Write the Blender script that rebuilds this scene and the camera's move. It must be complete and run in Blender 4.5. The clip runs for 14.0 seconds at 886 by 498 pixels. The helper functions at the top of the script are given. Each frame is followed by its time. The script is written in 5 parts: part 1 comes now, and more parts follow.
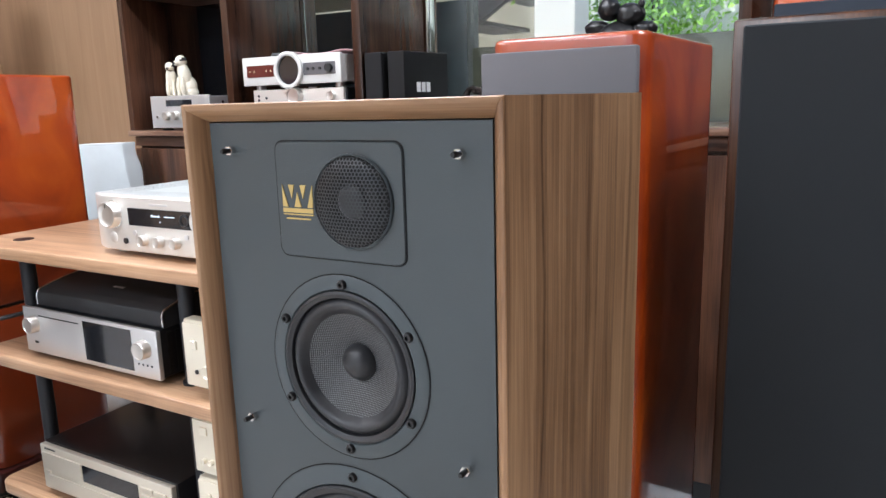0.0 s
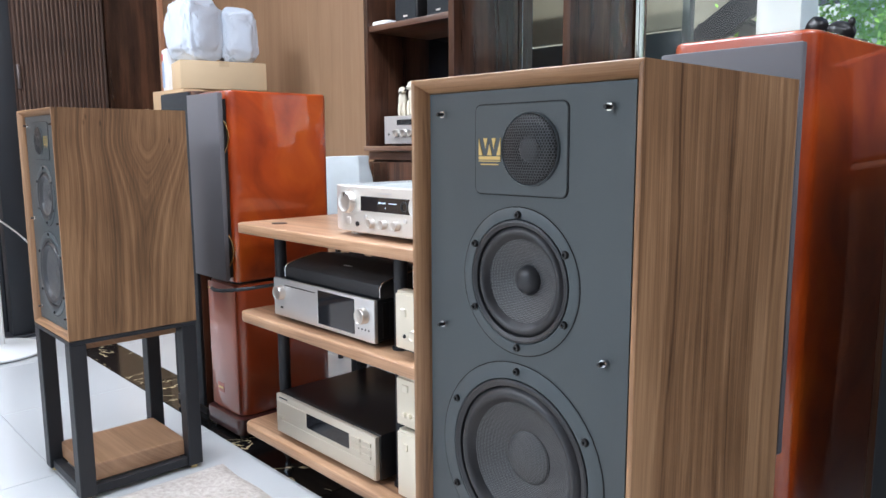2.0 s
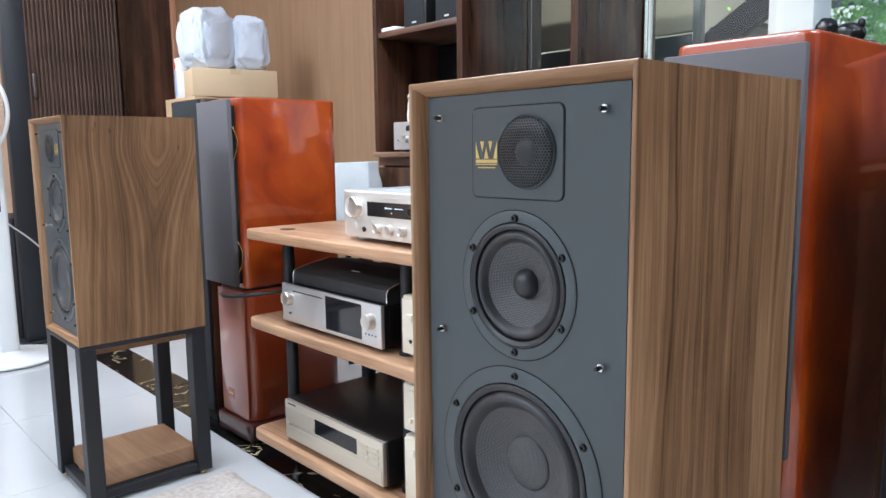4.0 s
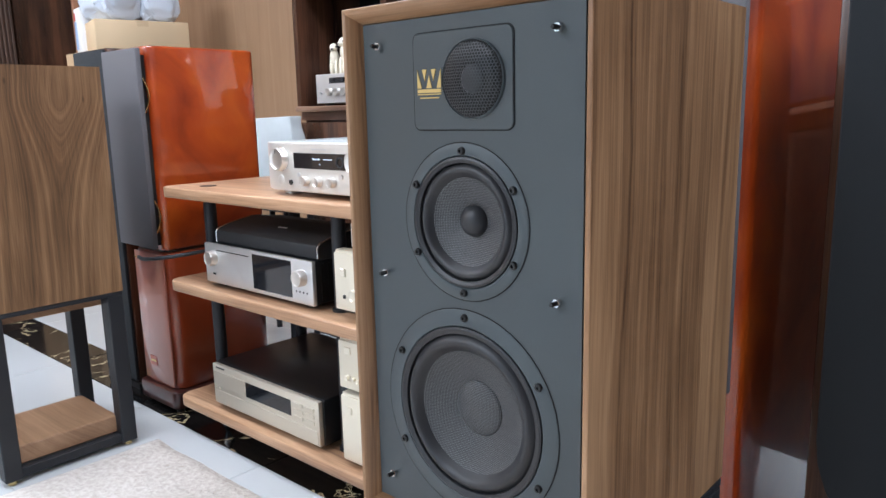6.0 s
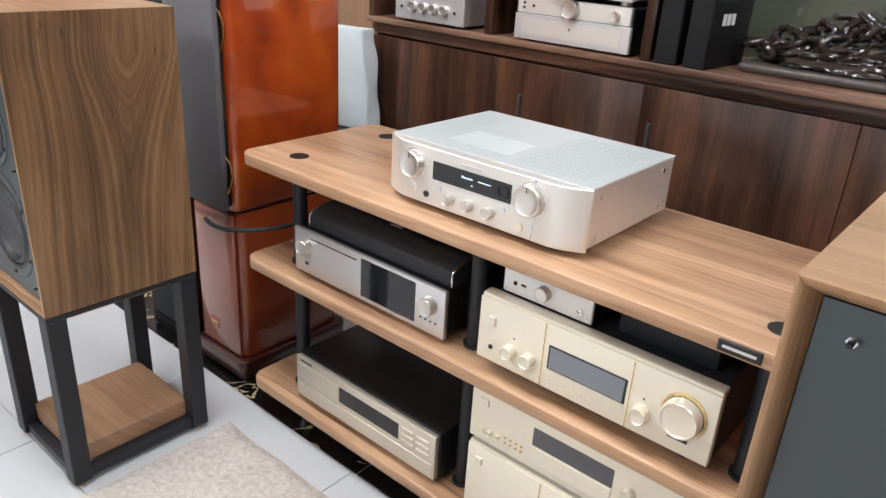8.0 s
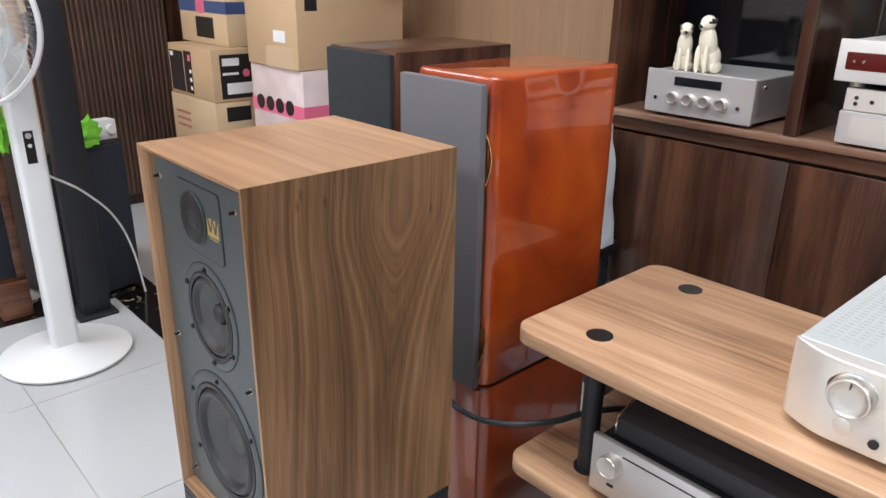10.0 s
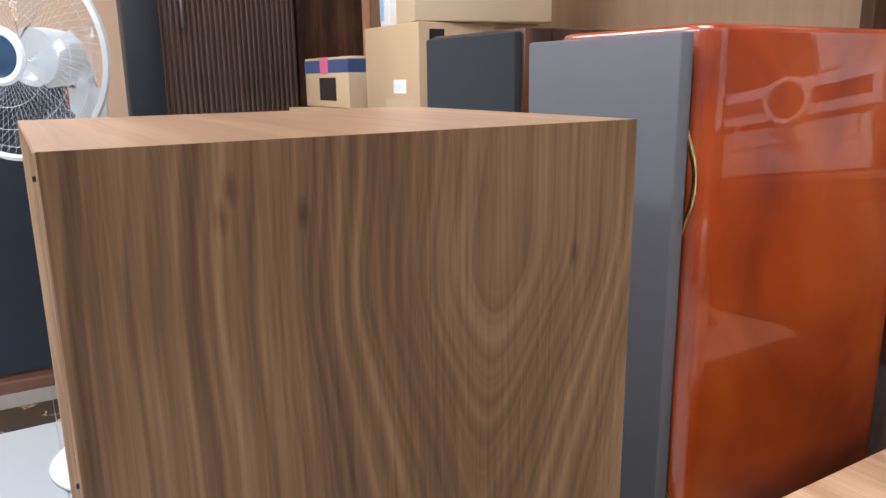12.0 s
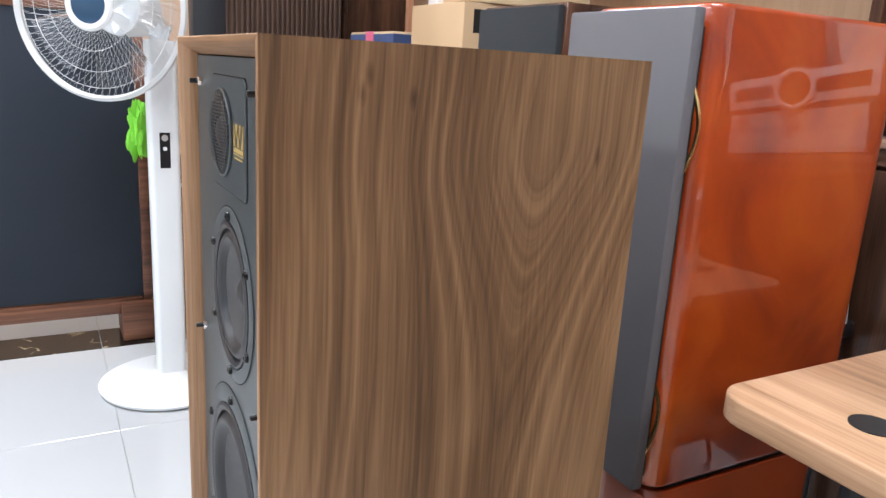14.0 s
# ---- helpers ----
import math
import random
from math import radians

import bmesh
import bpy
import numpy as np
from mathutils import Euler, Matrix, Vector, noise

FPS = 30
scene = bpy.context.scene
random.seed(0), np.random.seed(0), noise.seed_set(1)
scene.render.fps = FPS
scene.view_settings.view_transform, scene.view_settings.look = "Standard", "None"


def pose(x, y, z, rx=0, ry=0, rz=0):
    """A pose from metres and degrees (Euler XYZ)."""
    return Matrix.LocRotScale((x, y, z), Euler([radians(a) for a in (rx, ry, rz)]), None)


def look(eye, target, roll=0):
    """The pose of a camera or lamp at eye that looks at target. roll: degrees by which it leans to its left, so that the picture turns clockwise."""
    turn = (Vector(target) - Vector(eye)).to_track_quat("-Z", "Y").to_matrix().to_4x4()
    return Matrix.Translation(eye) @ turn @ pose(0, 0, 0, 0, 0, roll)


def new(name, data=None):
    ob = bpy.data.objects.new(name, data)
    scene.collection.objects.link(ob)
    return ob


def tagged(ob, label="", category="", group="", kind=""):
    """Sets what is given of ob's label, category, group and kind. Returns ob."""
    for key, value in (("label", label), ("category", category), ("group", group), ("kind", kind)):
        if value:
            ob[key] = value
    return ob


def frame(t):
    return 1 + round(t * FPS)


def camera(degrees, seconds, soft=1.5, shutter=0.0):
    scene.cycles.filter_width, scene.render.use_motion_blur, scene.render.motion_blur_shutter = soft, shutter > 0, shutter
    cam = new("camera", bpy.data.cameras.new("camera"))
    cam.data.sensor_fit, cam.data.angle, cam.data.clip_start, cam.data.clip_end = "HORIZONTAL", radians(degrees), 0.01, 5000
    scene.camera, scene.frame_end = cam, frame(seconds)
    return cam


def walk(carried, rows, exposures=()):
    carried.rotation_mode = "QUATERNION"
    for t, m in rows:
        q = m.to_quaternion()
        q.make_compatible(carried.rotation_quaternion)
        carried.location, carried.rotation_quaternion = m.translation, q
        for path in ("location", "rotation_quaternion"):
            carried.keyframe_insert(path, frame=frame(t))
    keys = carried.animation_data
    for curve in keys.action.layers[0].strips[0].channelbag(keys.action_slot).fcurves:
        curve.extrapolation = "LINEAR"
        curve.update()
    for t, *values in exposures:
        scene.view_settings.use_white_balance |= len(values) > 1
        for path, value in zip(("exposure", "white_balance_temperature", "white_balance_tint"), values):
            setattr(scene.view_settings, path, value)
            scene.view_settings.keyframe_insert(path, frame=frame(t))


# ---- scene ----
cam = camera(62.5, 14.0)
PATH = [
    (0, (0.216, 0.256, 0.983), (-0.766, 1.952, 0.583), -1.6),
    (0.5, (0.299, 0.196, 0.965), (-0.869, 1.787, 0.642), -2.0),
    (1, (0.333, 0.173, 0.94), (-0.944, 1.682, 0.64), -1.4),
    (1.5, (0.346, 0.153, 0.92), (-1.031, 1.573, 0.628), -0.4),
    (2, (0.353, 0.132, 0.913), (-1.083, 1.495, 0.63), -0.3),
    (2.5, (0.351, 0.14, 0.914), (-1.115, 1.473, 0.636), -0.5),
    (3, (0.359, 0.139, 0.918), (-1.111, 1.468, 0.646), -0.6),
    (5.3, (0.364, 0.16, 0.898), (-1.062, 1.538, 0.637), -1.8),
    (5.5, (0.357, 0.154, 0.91), (-1.04, 1.555, 0.618), -1.9),
    (6, (0.319, 0.161, 0.879), (-0.987, 1.629, 0.508), -1.3),
    (6.5, (0.248, 0.141, 0.866), (-1.029, 1.612, 0.413), -0.5),
    (7, (0.079, 0.138, 0.888), (-1.192, 1.586, 0.349), 0.7),
    (7.5, (-0.178, 0.209, 0.912), (-1.432, 1.611, 0.234), 2.2),
    (8, (-0.189, 0.209, 1.176), (-1.356, 1.622, 0.375), 3.6),
    (8.5, (-0.225, 0.187, 1.278), (-1.462, 1.546, 0.49), 2.6),
    (9, (-0.43, 0.183, 1.302), (-1.712, 1.521, 0.55), 1.9),
    (9.2, (-0.508, 0.194, 1.295), (-1.809, 1.519, 0.553), 1.8),
    (11.5, (-1.242, 0.605, 1.086), (-2.822, 1.683, 0.502), -1.6),
    (12, (-1.234, 0.664, 1.034), (-2.912, 1.652, 0.576), -0.8),
    (12.5, (-1.229, 0.679, 0.997), (-2.976, 1.564, 0.592), 1.1),
    (13, (-1.194, 0.654, 0.976), (-2.95, 1.512, 0.551), 3.3),
    (13.5, (-1.134, 0.607, 0.978), (-2.878, 1.476, 0.527), 4.3),
    (14, (-1.097, 0.55, 0.993), (-2.792, 1.495, 0.509), 3.3),
]
walk(cam, [(t, look(eye, target, roll)) for t, eye, target, roll in PATH],
     exposures=[(0.0, 0.3, 6130, 12), (2.5, 0.25, 5830, 10), (6.0, 0.22, 5830, 10), (7.3, 0.08, 6270, 10), (8.2, -0.05, 6510, 12), (9.2, -0.1, 6560, 12), (11.5, 0.02, 5910, 12), (12.5, 0.18, 6310, 12), (13.0, 0.32, 6310, 12), (14.0, 0.28, 6210, 12)])

# ---------------------------------------------------------------- light
world = bpy.data.worlds.new("world")
scene.world = world
world.use_nodes = True
wn = world.node_tree
sky = wn.nodes.new("ShaderNodeTexSky")
sky.sky_type, sky.sun_disc = 'NISHITA', False
sky.sun_elevation, sky.sun_rotation = radians(60), radians(180)
wn.links.new(sky.outputs[0], wn.nodes["Background"].inputs[0])
wn.nodes["Background"].inputs[1].default_value = 0.15


def area(name, x, y, z, sx, sy, power, color, rot=(0, 0, 0)):
    d = bpy.data.lights.new(name, 'AREA')
    d.shape, d.size, d.size_y, d.energy, d.color = 'RECTANGLE', sx, sy, power, color
    ob = new(name, d)
    ob.matrix_world = pose(x, y, z, *rot)
    return ob


# Unseen lamps, placed for brightness; the one at x 1.22 fills right-facing sides.
LAMPS = [(-3.4, 0.3), (-1.3, 0.70), (1.22, 0.98), (-3.4, -1.9), (-1.2, -1.9)]
for lx, ly in LAMPS:
    area("ceiling_lamp", lx, ly, 2.76, 1.1, 0.55, 54 if lx > 0 else 52 if lx > -3 else 43, (0.95, 0.97, 1.0))
# Large unseen fill lamp behind the viewpoint, standing in for daylight from the south.
area("shopfront_daylight", -1.3, -3.4, 1.25, 3.4, 2.3, 260, (0.90, 0.96, 1.0), (-90, 0, 0))
sd = bpy.data.lights.new("sun", 'SUN')
sd.energy, sd.angle, sd.color = 4.5, radians(0.6), (1.0, 0.95, 0.87)
sun = new("sun", sd)
sun.matrix_world = look((0, -6, 10.4), (0, 0, 0))

# ---------------------------------------------------------------- materials
def mat(name, base=(0.5, 0.5, 0.5), rough=0.5, metal=0.0, coat=0.0, bump=0.0, scale=60.0, vary=0.0, vscale=3.0, spec=0.5, rvary=0.0):
    m = bpy.data.materials.new(name)
    m.use_nodes = True
    nt = m.node_tree
    b = nt.nodes["Principled BSDF"]
    b.inputs["Base Color"].default_value = (*base, 1)
    b.inputs["Roughness"].default_value = rough
    b.inputs["Metallic"].default_value = metal
    b.inputs["Coat Weight"].default_value = coat
    b.inputs["Coat Roughness"].default_value = 0.04
    b.inputs["Specular IOR Level"].default_value = spec
    tc = nt.nodes.new("ShaderNodeTexCoord")
    if vary or rvary:
        n = nt.nodes.new("ShaderNodeTexNoise")
        n.inputs["Scale"].default_value, n.inputs["Detail"].default_value = vscale, 6
        nt.links.new(tc.outputs["Object"], n.inputs["Vector"])
        if vary:
            r = nt.nodes.new("ShaderNodeMapRange")
            r.inputs[1].default_value, r.inputs[2].default_value = 0.3, 0.7
            r.inputs[3].default_value, r.inputs[4].default_value = 1 - vary, 1 + vary
            nt.links.new(n.outputs["Fac"], r.inputs[0])
            mx = nt.nodes.new("ShaderNodeVectorMath")
            mx.operation = 'SCALE'
            mx.inputs[0].default_value = base
            nt.links.new(r.outputs[0], mx.inputs["Scale"])
            nt.links.new(mx.outputs[0], b.inputs["Base Color"])
        if rvary:
            r2 = nt.nodes.new("ShaderNodeMapRange")
            r2.inputs[1].default_value, r2.inputs[2].default_value = 0.3, 0.7
            r2.inputs[3].default_value, r2.inputs[4].default_value = max(0, rough - rvary), rough + rvary
            nt.links.new(n.outputs["Fac"], r2.inputs[0])
            nt.links.new(r2.outputs[0], b.inputs["Roughness"])
    if bump:
        n2 = nt.nodes.new("ShaderNodeTexNoise")
        n2.inputs["Scale"].default_value, n2.inputs["Detail"].default_value = scale, 4
        nt.links.new(tc.outputs["Object"], n2.inputs["Vector"])
        bp = nt.nodes.new("ShaderNodeBump")
        bp.inputs["Strength"].default_value, bp.inputs["Distance"].default_value = bump, 0.002
        nt.links.new(n2.outputs["Fac"], bp.inputs["Height"])
        nt.links.new(bp.outputs[0], b.inputs["Normal"])
    return m


def ramp_node(nt, fac, stops):
    r = nt.nodes.new("ShaderNodeValToRGB")
    el = r.color_ramp.elements
    while len(el) < len(stops):
        el.new(0.5)
    for e, (p, c) in zip(el, stops):
        e.position, e.color = p, (*c, 1)
    nt.links.new(fac, r.inputs[0])
    return r


def math_node(nt, op, a, b=None, c=None):
    n = nt.nodes.new("ShaderNodeMath")
    n.operation = op
    for i, v in enumerate((a, b, c)):
        if v is None:
            continue
        if isinstance(v, (int, float)):
            n.inputs[i].default_value = v
        else:
            nt.links.new(v, n.inputs[i])
    return n.outputs[0]


def wood(name, grain, dark, mid, light, fine=1.0, rough=0.4, coat=0.0, heart=None, bands=1.0, contrast=1.0, knots=(), lean=0.19):
    """Veneer cut through growth rings: grain is the axis along which it runs; heart is the centre of an arched figure."""
    m = bpy.data.materials.new(name)
    m.use_nodes = True
    nt = m.node_tree
    b = nt.nodes["Principled BSDF"]
    tc = nt.nodes.new("ShaderNodeTexCoord")
    sep = nt.nodes.new("ShaderNodeSeparateXYZ")
    nt.links.new(tc.outputs["Object"], sep.inputs[0])
    ax = {"x": (1, 2, 0), "y": (0, 2, 1), "z": (0, 1, 2)}[grain]
    info = nt.nodes.new("ShaderNodeObjectInfo")
    rnd = info.outputs["Random"]
    cross = math_node(nt, 'ADD', sep.outputs[ax[0]], sep.outputs[ax[1]])
    along = sep.outputs[ax[2]]
    if heart is not None:
        cross = math_node(nt, 'SUBTRACT', sep.outputs[1], heart[0])
        along = math_node(nt, 'SUBTRACT', along, heart[1])
    else:
        cross = math_node(nt, 'ADD', cross, math_node(nt, 'MULTIPLY_ADD', rnd, 0.6, 0.22))
        along = math_node(nt, 'SUBTRACT', along, math_node(nt, 'MULTIPLY', rnd, 0.5))
    warp = nt.nodes.new("ShaderNodeTexNoise")
    warp.inputs["Scale"].default_value, warp.inputs["Detail"].default_value = 1.0, 4
    wm = nt.nodes.new("ShaderNodeMapping")
    wm.inputs["Scale"].default_value = [2.2 if i == ax[2] else 8.0 for i in range(3)]
    nt.links.new(tc.outputs["Object"], wm.inputs["Vector"])
    nt.links.new(wm.outputs[0], warp.inputs["Vector"])
    cross = math_node(nt, 'MULTIPLY_ADD', math_node(nt, 'SUBTRACT', warp.outputs["Fac"], 0.5), 0.052 if heart is None else 0.030, cross)
    al = math_node(nt, 'MULTIPLY', along, lean)
    if heart is not None:
        # rounded V figure below the heart, straight grain above it and further aside
        cross = math_node(nt, 'MULTIPLY_ADD', along, -0.08, cross)
        slope = math_node(nt, 'MULTIPLY_ADD', math_node(nt, 'TANH', math_node(nt, 'MULTIPLY', along, 30.0)), 0.23, -0.20)
        near = math_node(nt, 'DIVIDE', 1.0, math_node(nt, 'MULTIPLY_ADD', math_node(nt, 'MULTIPLY', cross, cross), 95.0, 1.0))
        along = math_node(nt, 'MULTIPLY', math_node(nt, 'TANH', math_node(nt, 'MULTIPLY', along, 6.5)), 0.154)
        al = math_node(nt, 'MULTIPLY', math_node(nt, 'MULTIPLY', along, slope), near)
        r = math_node(nt, 'ADD', al, math_node(nt, 'SQRT', math_node(nt, 'MULTIPLY_ADD', cross, cross, 0.00022)))
    else:
        r = math_node(nt, 'SQRT', math_node(nt, 'ADD', math_node(nt, 'MULTIPLY', cross, cross), math_node(nt, 'MULTIPLY', al, al)))

    def rings(freq, detail):
        n = nt.nodes.new("ShaderNodeTexNoise")
        n.noise_dimensions = '1D'
        n.inputs["Scale"].default_value, n.inputs["Detail"].default_value = 1.0, detail
        nt.links.new(math_node(nt, 'MULTIPLY_ADD', rnd, 9.0, math_node(nt, 'MULTIPLY', r, freq * bands)), n.inputs["W"])
        return n.outputs["Fac"]

    fm = nt.nodes.new("ShaderNodeMapping")
    fm.inputs["Scale"].default_value = [9.0 if i == ax[2] else 420.0 * fine for i in range(3)]
    nt.links.new(tc.outputs["Object"], fm.inputs["Vector"])
    fib = nt.nodes.new("ShaderNodeTexNoise")
    fib.inputs["Scale"].default_value, fib.inputs["Detail"].default_value = 1.0, 4
    nt.links.new(fm.outputs[0], fib.inputs["Vector"])
    cloud = nt.nodes.new("ShaderNodeTexNoise")
    cm = nt.nodes.new("ShaderNodeMapping")
    cm.inputs["Scale"].default_value = [2.6 if i == ax[2] else 11.0 for i in range(3)]
    nt.links.new(tc.outputs["Object"], cm.inputs["Vector"])
    cloud.inputs["Scale"].default_value, cloud.inputs["Detail"].default_value = 1.0, 3
    nt.links.new(cm.outputs[0], cloud.inputs["Vector"])
    fac = math_node(nt, 'MULTIPLY', rings(46, 2), 0.30 if heart is None else 0.27)
    fac = math_node(nt, 'MULTIPLY_ADD', rings(150, 3), 0.19 if heart is None else 0.27, fac)
    fac = math_node(nt, 'MULTIPLY_ADD', fib.outputs["Fac"], 0.27, fac)
    fac = math_node(nt, 'MULTIPLY_ADD', cloud.outputs["Fac"], 0.50 if heart is None else 0.45, fac)
    mid_at = 0.63
    for ky, kz in knots:
        # small dark pin knots
        ey = math_node(nt, 'SUBTRACT', sep.outputs[1], ky)
        ez = math_node(nt, 'MULTIPLY', math_node(nt, 'SUBTRACT', sep.outputs[2], kz), 0.4)
        dd = math_node(nt, 'SQRT', math_node(nt, 'ADD', math_node(nt, 'MULTIPLY', ey, ey), math_node(nt, 'MULTIPLY', ez, ez)))
        fall = nt.nodes.new("ShaderNodeMapRange")
        fall.inputs[1].default_value, fall.inputs[2].default_value = 0.0005, 0.0042
        fall.inputs[3].default_value, fall.inputs[4].default_value = 0.13, 0.0
        nt.links.new(dd, fall.inputs[0])
        fac = math_node(nt, 'SUBTRACT', fac, fall.outputs[0])
    ramp = ramp_node(nt, fac, [(mid_at - 0.13 / contrast, dark), (mid_at, mid), (mid_at + 0.13 / contrast, light)])
    nt.links.new(ramp.outputs[0], b.inputs["Base Color"])
    b.inputs["Roughness"].default_value = rough
    b.inputs["Coat Weight"].default_value = coat
    b.inputs["Coat Roughness"].default_value = 0.08
    bp = nt.nodes.new("ShaderNodeBump")
    bp.inputs["Strength"].default_value, bp.inputs["Distance"].default_value = 0.22, 0.0006
    nt.links.new(fib.outputs["Fac"], bp.inputs["Height"])
    nt.links.new(bp.outputs[0], b.inputs["Normal"])
    return m


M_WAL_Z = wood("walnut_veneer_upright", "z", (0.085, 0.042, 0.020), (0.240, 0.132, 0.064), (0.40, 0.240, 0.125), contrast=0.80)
M_EDGE = wood("walnut_edge_band", "z", (0.17, 0.085, 0.038), (0.34, 0.188, 0.093), (0.47, 0.28, 0.15), contrast=0.95)
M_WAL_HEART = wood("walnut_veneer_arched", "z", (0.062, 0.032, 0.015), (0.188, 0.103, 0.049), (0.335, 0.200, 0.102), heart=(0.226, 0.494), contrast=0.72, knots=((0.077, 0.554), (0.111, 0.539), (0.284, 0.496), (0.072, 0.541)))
M_EDGE_X = wood("walnut_edge_band_across", "x", (0.17, 0.085, 0.038), (0.34, 0.188, 0.093), (0.47, 0.28, 0.15), contrast=0.95)
# Across-grain veneer is made paler and pinker, imitating ceiling light on the tops.
M_WAL_X = wood("walnut_veneer_across_lit", "x", (0.19, 0.10, 0.052), (0.31, 0.18, 0.10), (0.43, 0.265, 0.155), contrast=0.6, rough=0.33)
M_RACK = wood("rack_wood", "x", (0.21, 0.108, 0.058), (0.43, 0.252, 0.142), (0.60, 0.385, 0.238), bands=0.8, rough=0.36, contrast=0.78)
M_DARKWAL_Z = wood("dark_walnut_upright", "z", (0.022, 0.010, 0.006), (0.054, 0.024, 0.014), (0.115, 0.050, 0.027), bands=0.22, rough=0.25, contrast=0.85, lean=0.05)
M_DARKWAL_X = wood("dark_walnut_across", "x", (0.030, 0.014, 0.009), (0.088, 0.042, 0.026), (0.18, 0.090, 0.056), bands=0.6, rough=0.33)
# Ledge paler than the other dark walnut, for its worn edge and painted-in reflection.
M_LEDGE = wood("worn_ledge_with_sheen", "x", (0.065, 0.032, 0.021), (0.17, 0.090, 0.058), (0.28, 0.165, 0.110), bands=0.6, rough=0.33)
M_PANEL = wood("tan_wall_panel", "z", (0.22, 0.125, 0.068), (0.30, 0.18, 0.100), (0.38, 0.235, 0.14), bands=0.5, rough=0.5, contrast=0.36, lean=0.02)
M_SLAT = wood("slat_wood", "z", (0.040, 0.021, 0.014), (0.085, 0.046, 0.031), (0.13, 0.074, 0.052), bands=0.6, rough=0.5, lean=0.02)
M_PEACH = mat("peach_wall_paint", (0.62, 0.42, 0.28), 0.7, bump=0.08, scale=80, vary=0.04)
M_BAFFLE = mat("grey_painted_baffle", (0.058, 0.072, 0.078), 0.36, bump=0.12, scale=900, vary=0.04)
M_RING = mat("grey_driver_ring", (0.065, 0.081, 0.088), 0.42, bump=0.05, scale=600)
M_RUBBER = mat("black_rubber", (0.028, 0.029, 0.032), 0.42, bump=0.04, scale=300, vary=0.1)
M_BLACK = mat("black_paint", (0.012, 0.012, 0.013), 0.35, bump=0.04, scale=400, vary=0.12)
M_BLACKM = mat("black_metal_powder", (0.016, 0.018, 0.022), 0.48, bump=0.15, scale=900, vary=0.08, spec=0.4)
M_VENT = mat("vent_grey", (0.36, 0.38, 0.38), 0.5)
M_GAP = mat("dark_gap", (0.004, 0.004, 0.004), 0.8)
M_CHROME = mat("chrome", (0.78, 0.78, 0.78), 0.14, metal=1.0, rvary=0.06, vscale=20)
M_SILVER = mat("brushed_silver", (0.72, 0.71, 0.70), 0.36, metal=0.65, bump=0.05, scale=500, vary=0.03)
M_SILVERW = mat("champagne_silver", (0.77, 0.74, 0.69), 0.38, metal=0.55, bump=0.05, scale=700, vary=0.02)
M_SATIN = mat("satin_aluminium", (0.65, 0.645, 0.64), 0.36, metal=0.65, bump=0.05, scale=500, vary=0.03)
M_GOLDG = mat("grey_gold_front", (0.66, 0.61, 0.51), 0.36, metal=0.6, bump=0.05, scale=700, vary=0.02)
M_KNOB = mat("spun_silver_knob", (0.72, 0.695, 0.65), 0.34, metal=0.9)
M_LIDW = mat("pale_silver_lid", (0.57, 0.605, 0.60), 0.40, metal=0.35, bump=0.05, scale=700, vary=0.02)
M_CREAM = mat("champagne_cream_panel", (0.82, 0.765, 0.625), 0.36, metal=0.25, bump=0.04, scale=700, vary=0.02)
M_CREAMK = mat("cream_knob", (0.82, 0.77, 0.64), 0.28, metal=0.5)
M_GOLDP = mat("gold_print", (0.62, 0.45, 0.16), 0.4, metal=0.3)
M_GOLD = mat("polished_brass", (0.80, 0.60, 0.28), 0.2, metal=1.0)
M_DISP = mat("display_glass", (0.012, 0.013, 0.016), 0.06, spec=0.6)
M_DISPG = mat("grey_display_glass", (0.20, 0.225, 0.25), 0.15)
M_DISPD = mat("dim_display_glass", (0.11, 0.11, 0.12), 0.12)
M_WHITEP = mat("white_plastic", (0.78, 0.80, 0.80), 0.35, vary=0.02)
M_SHELL = mat("off_white_casework", (0.62, 0.61, 0.585), 0.35, vary=0.02)
M_GREYG = mat("grey_grille_cloth", (0.118, 0.115, 0.124), 0.7, bump=0.3, scale=1500, vary=0.05)
M_CLOTH = mat("dark_grille_cloth", (0.013, 0.016, 0.019), 0.9, bump=0.35, scale=1600, vary=0.06)
M_NAVY = mat("dark_navy_cloth", (0.019, 0.026, 0.038), 0.9, bump=0.3, scale=1200, vary=0.05)
M_CARD = mat("brown_cardboard", (0.52, 0.36, 0.21), 0.75, bump=0.15, scale=90, vary=0.06)
M_CARD2 = mat("pale_cardboard", (0.60, 0.45, 0.28), 0.75, bump=0.15, scale=90, vary=0.06)
M_TAPE = mat("clear_tape", (0.56, 0.42, 0.27), 0.2)
M_PAPERW = mat("white_paper", (0.80, 0.81, 0.82), 0.6, bump=0.2, scale=25)
M_INK = mat("black_print", (0.012, 0.012, 0.013), 0.5)
M_PINK = mat("pink_tape", (0.75, 0.16, 0.28), 0.35)
M_PINKP = mat("pink_paper", (0.85, 0.55, 0.58), 0.6)
M_BLUEP = mat("blue_print", (0.05, 0.09, 0.22), 0.5)
M_RED = mat("red_plastic", (0.6, 0.03, 0.03), 0.3)
M_GREEN = mat("lime_green_cloth", (0.20, 0.62, 0.04), 0.7, bump=0.3, scale=40)
M_DOG = mat("glazed_cream_ceramic", (0.80, 0.74, 0.60), 0.2, vary=0.04, vscale=20)
M_PLASTER = mat("white_plaster", (0.72, 0.71, 0.69), 0.8, bump=0.1, scale=60, vary=0.03)
M_CEIL = mat("ceiling_white", (0.80, 0.79, 0.77), 0.85, vary=0.02)
M_STATUE = mat("black_cast_metal", (0.010, 0.010, 0.011), 0.34, vary=0.2, vscale=20)
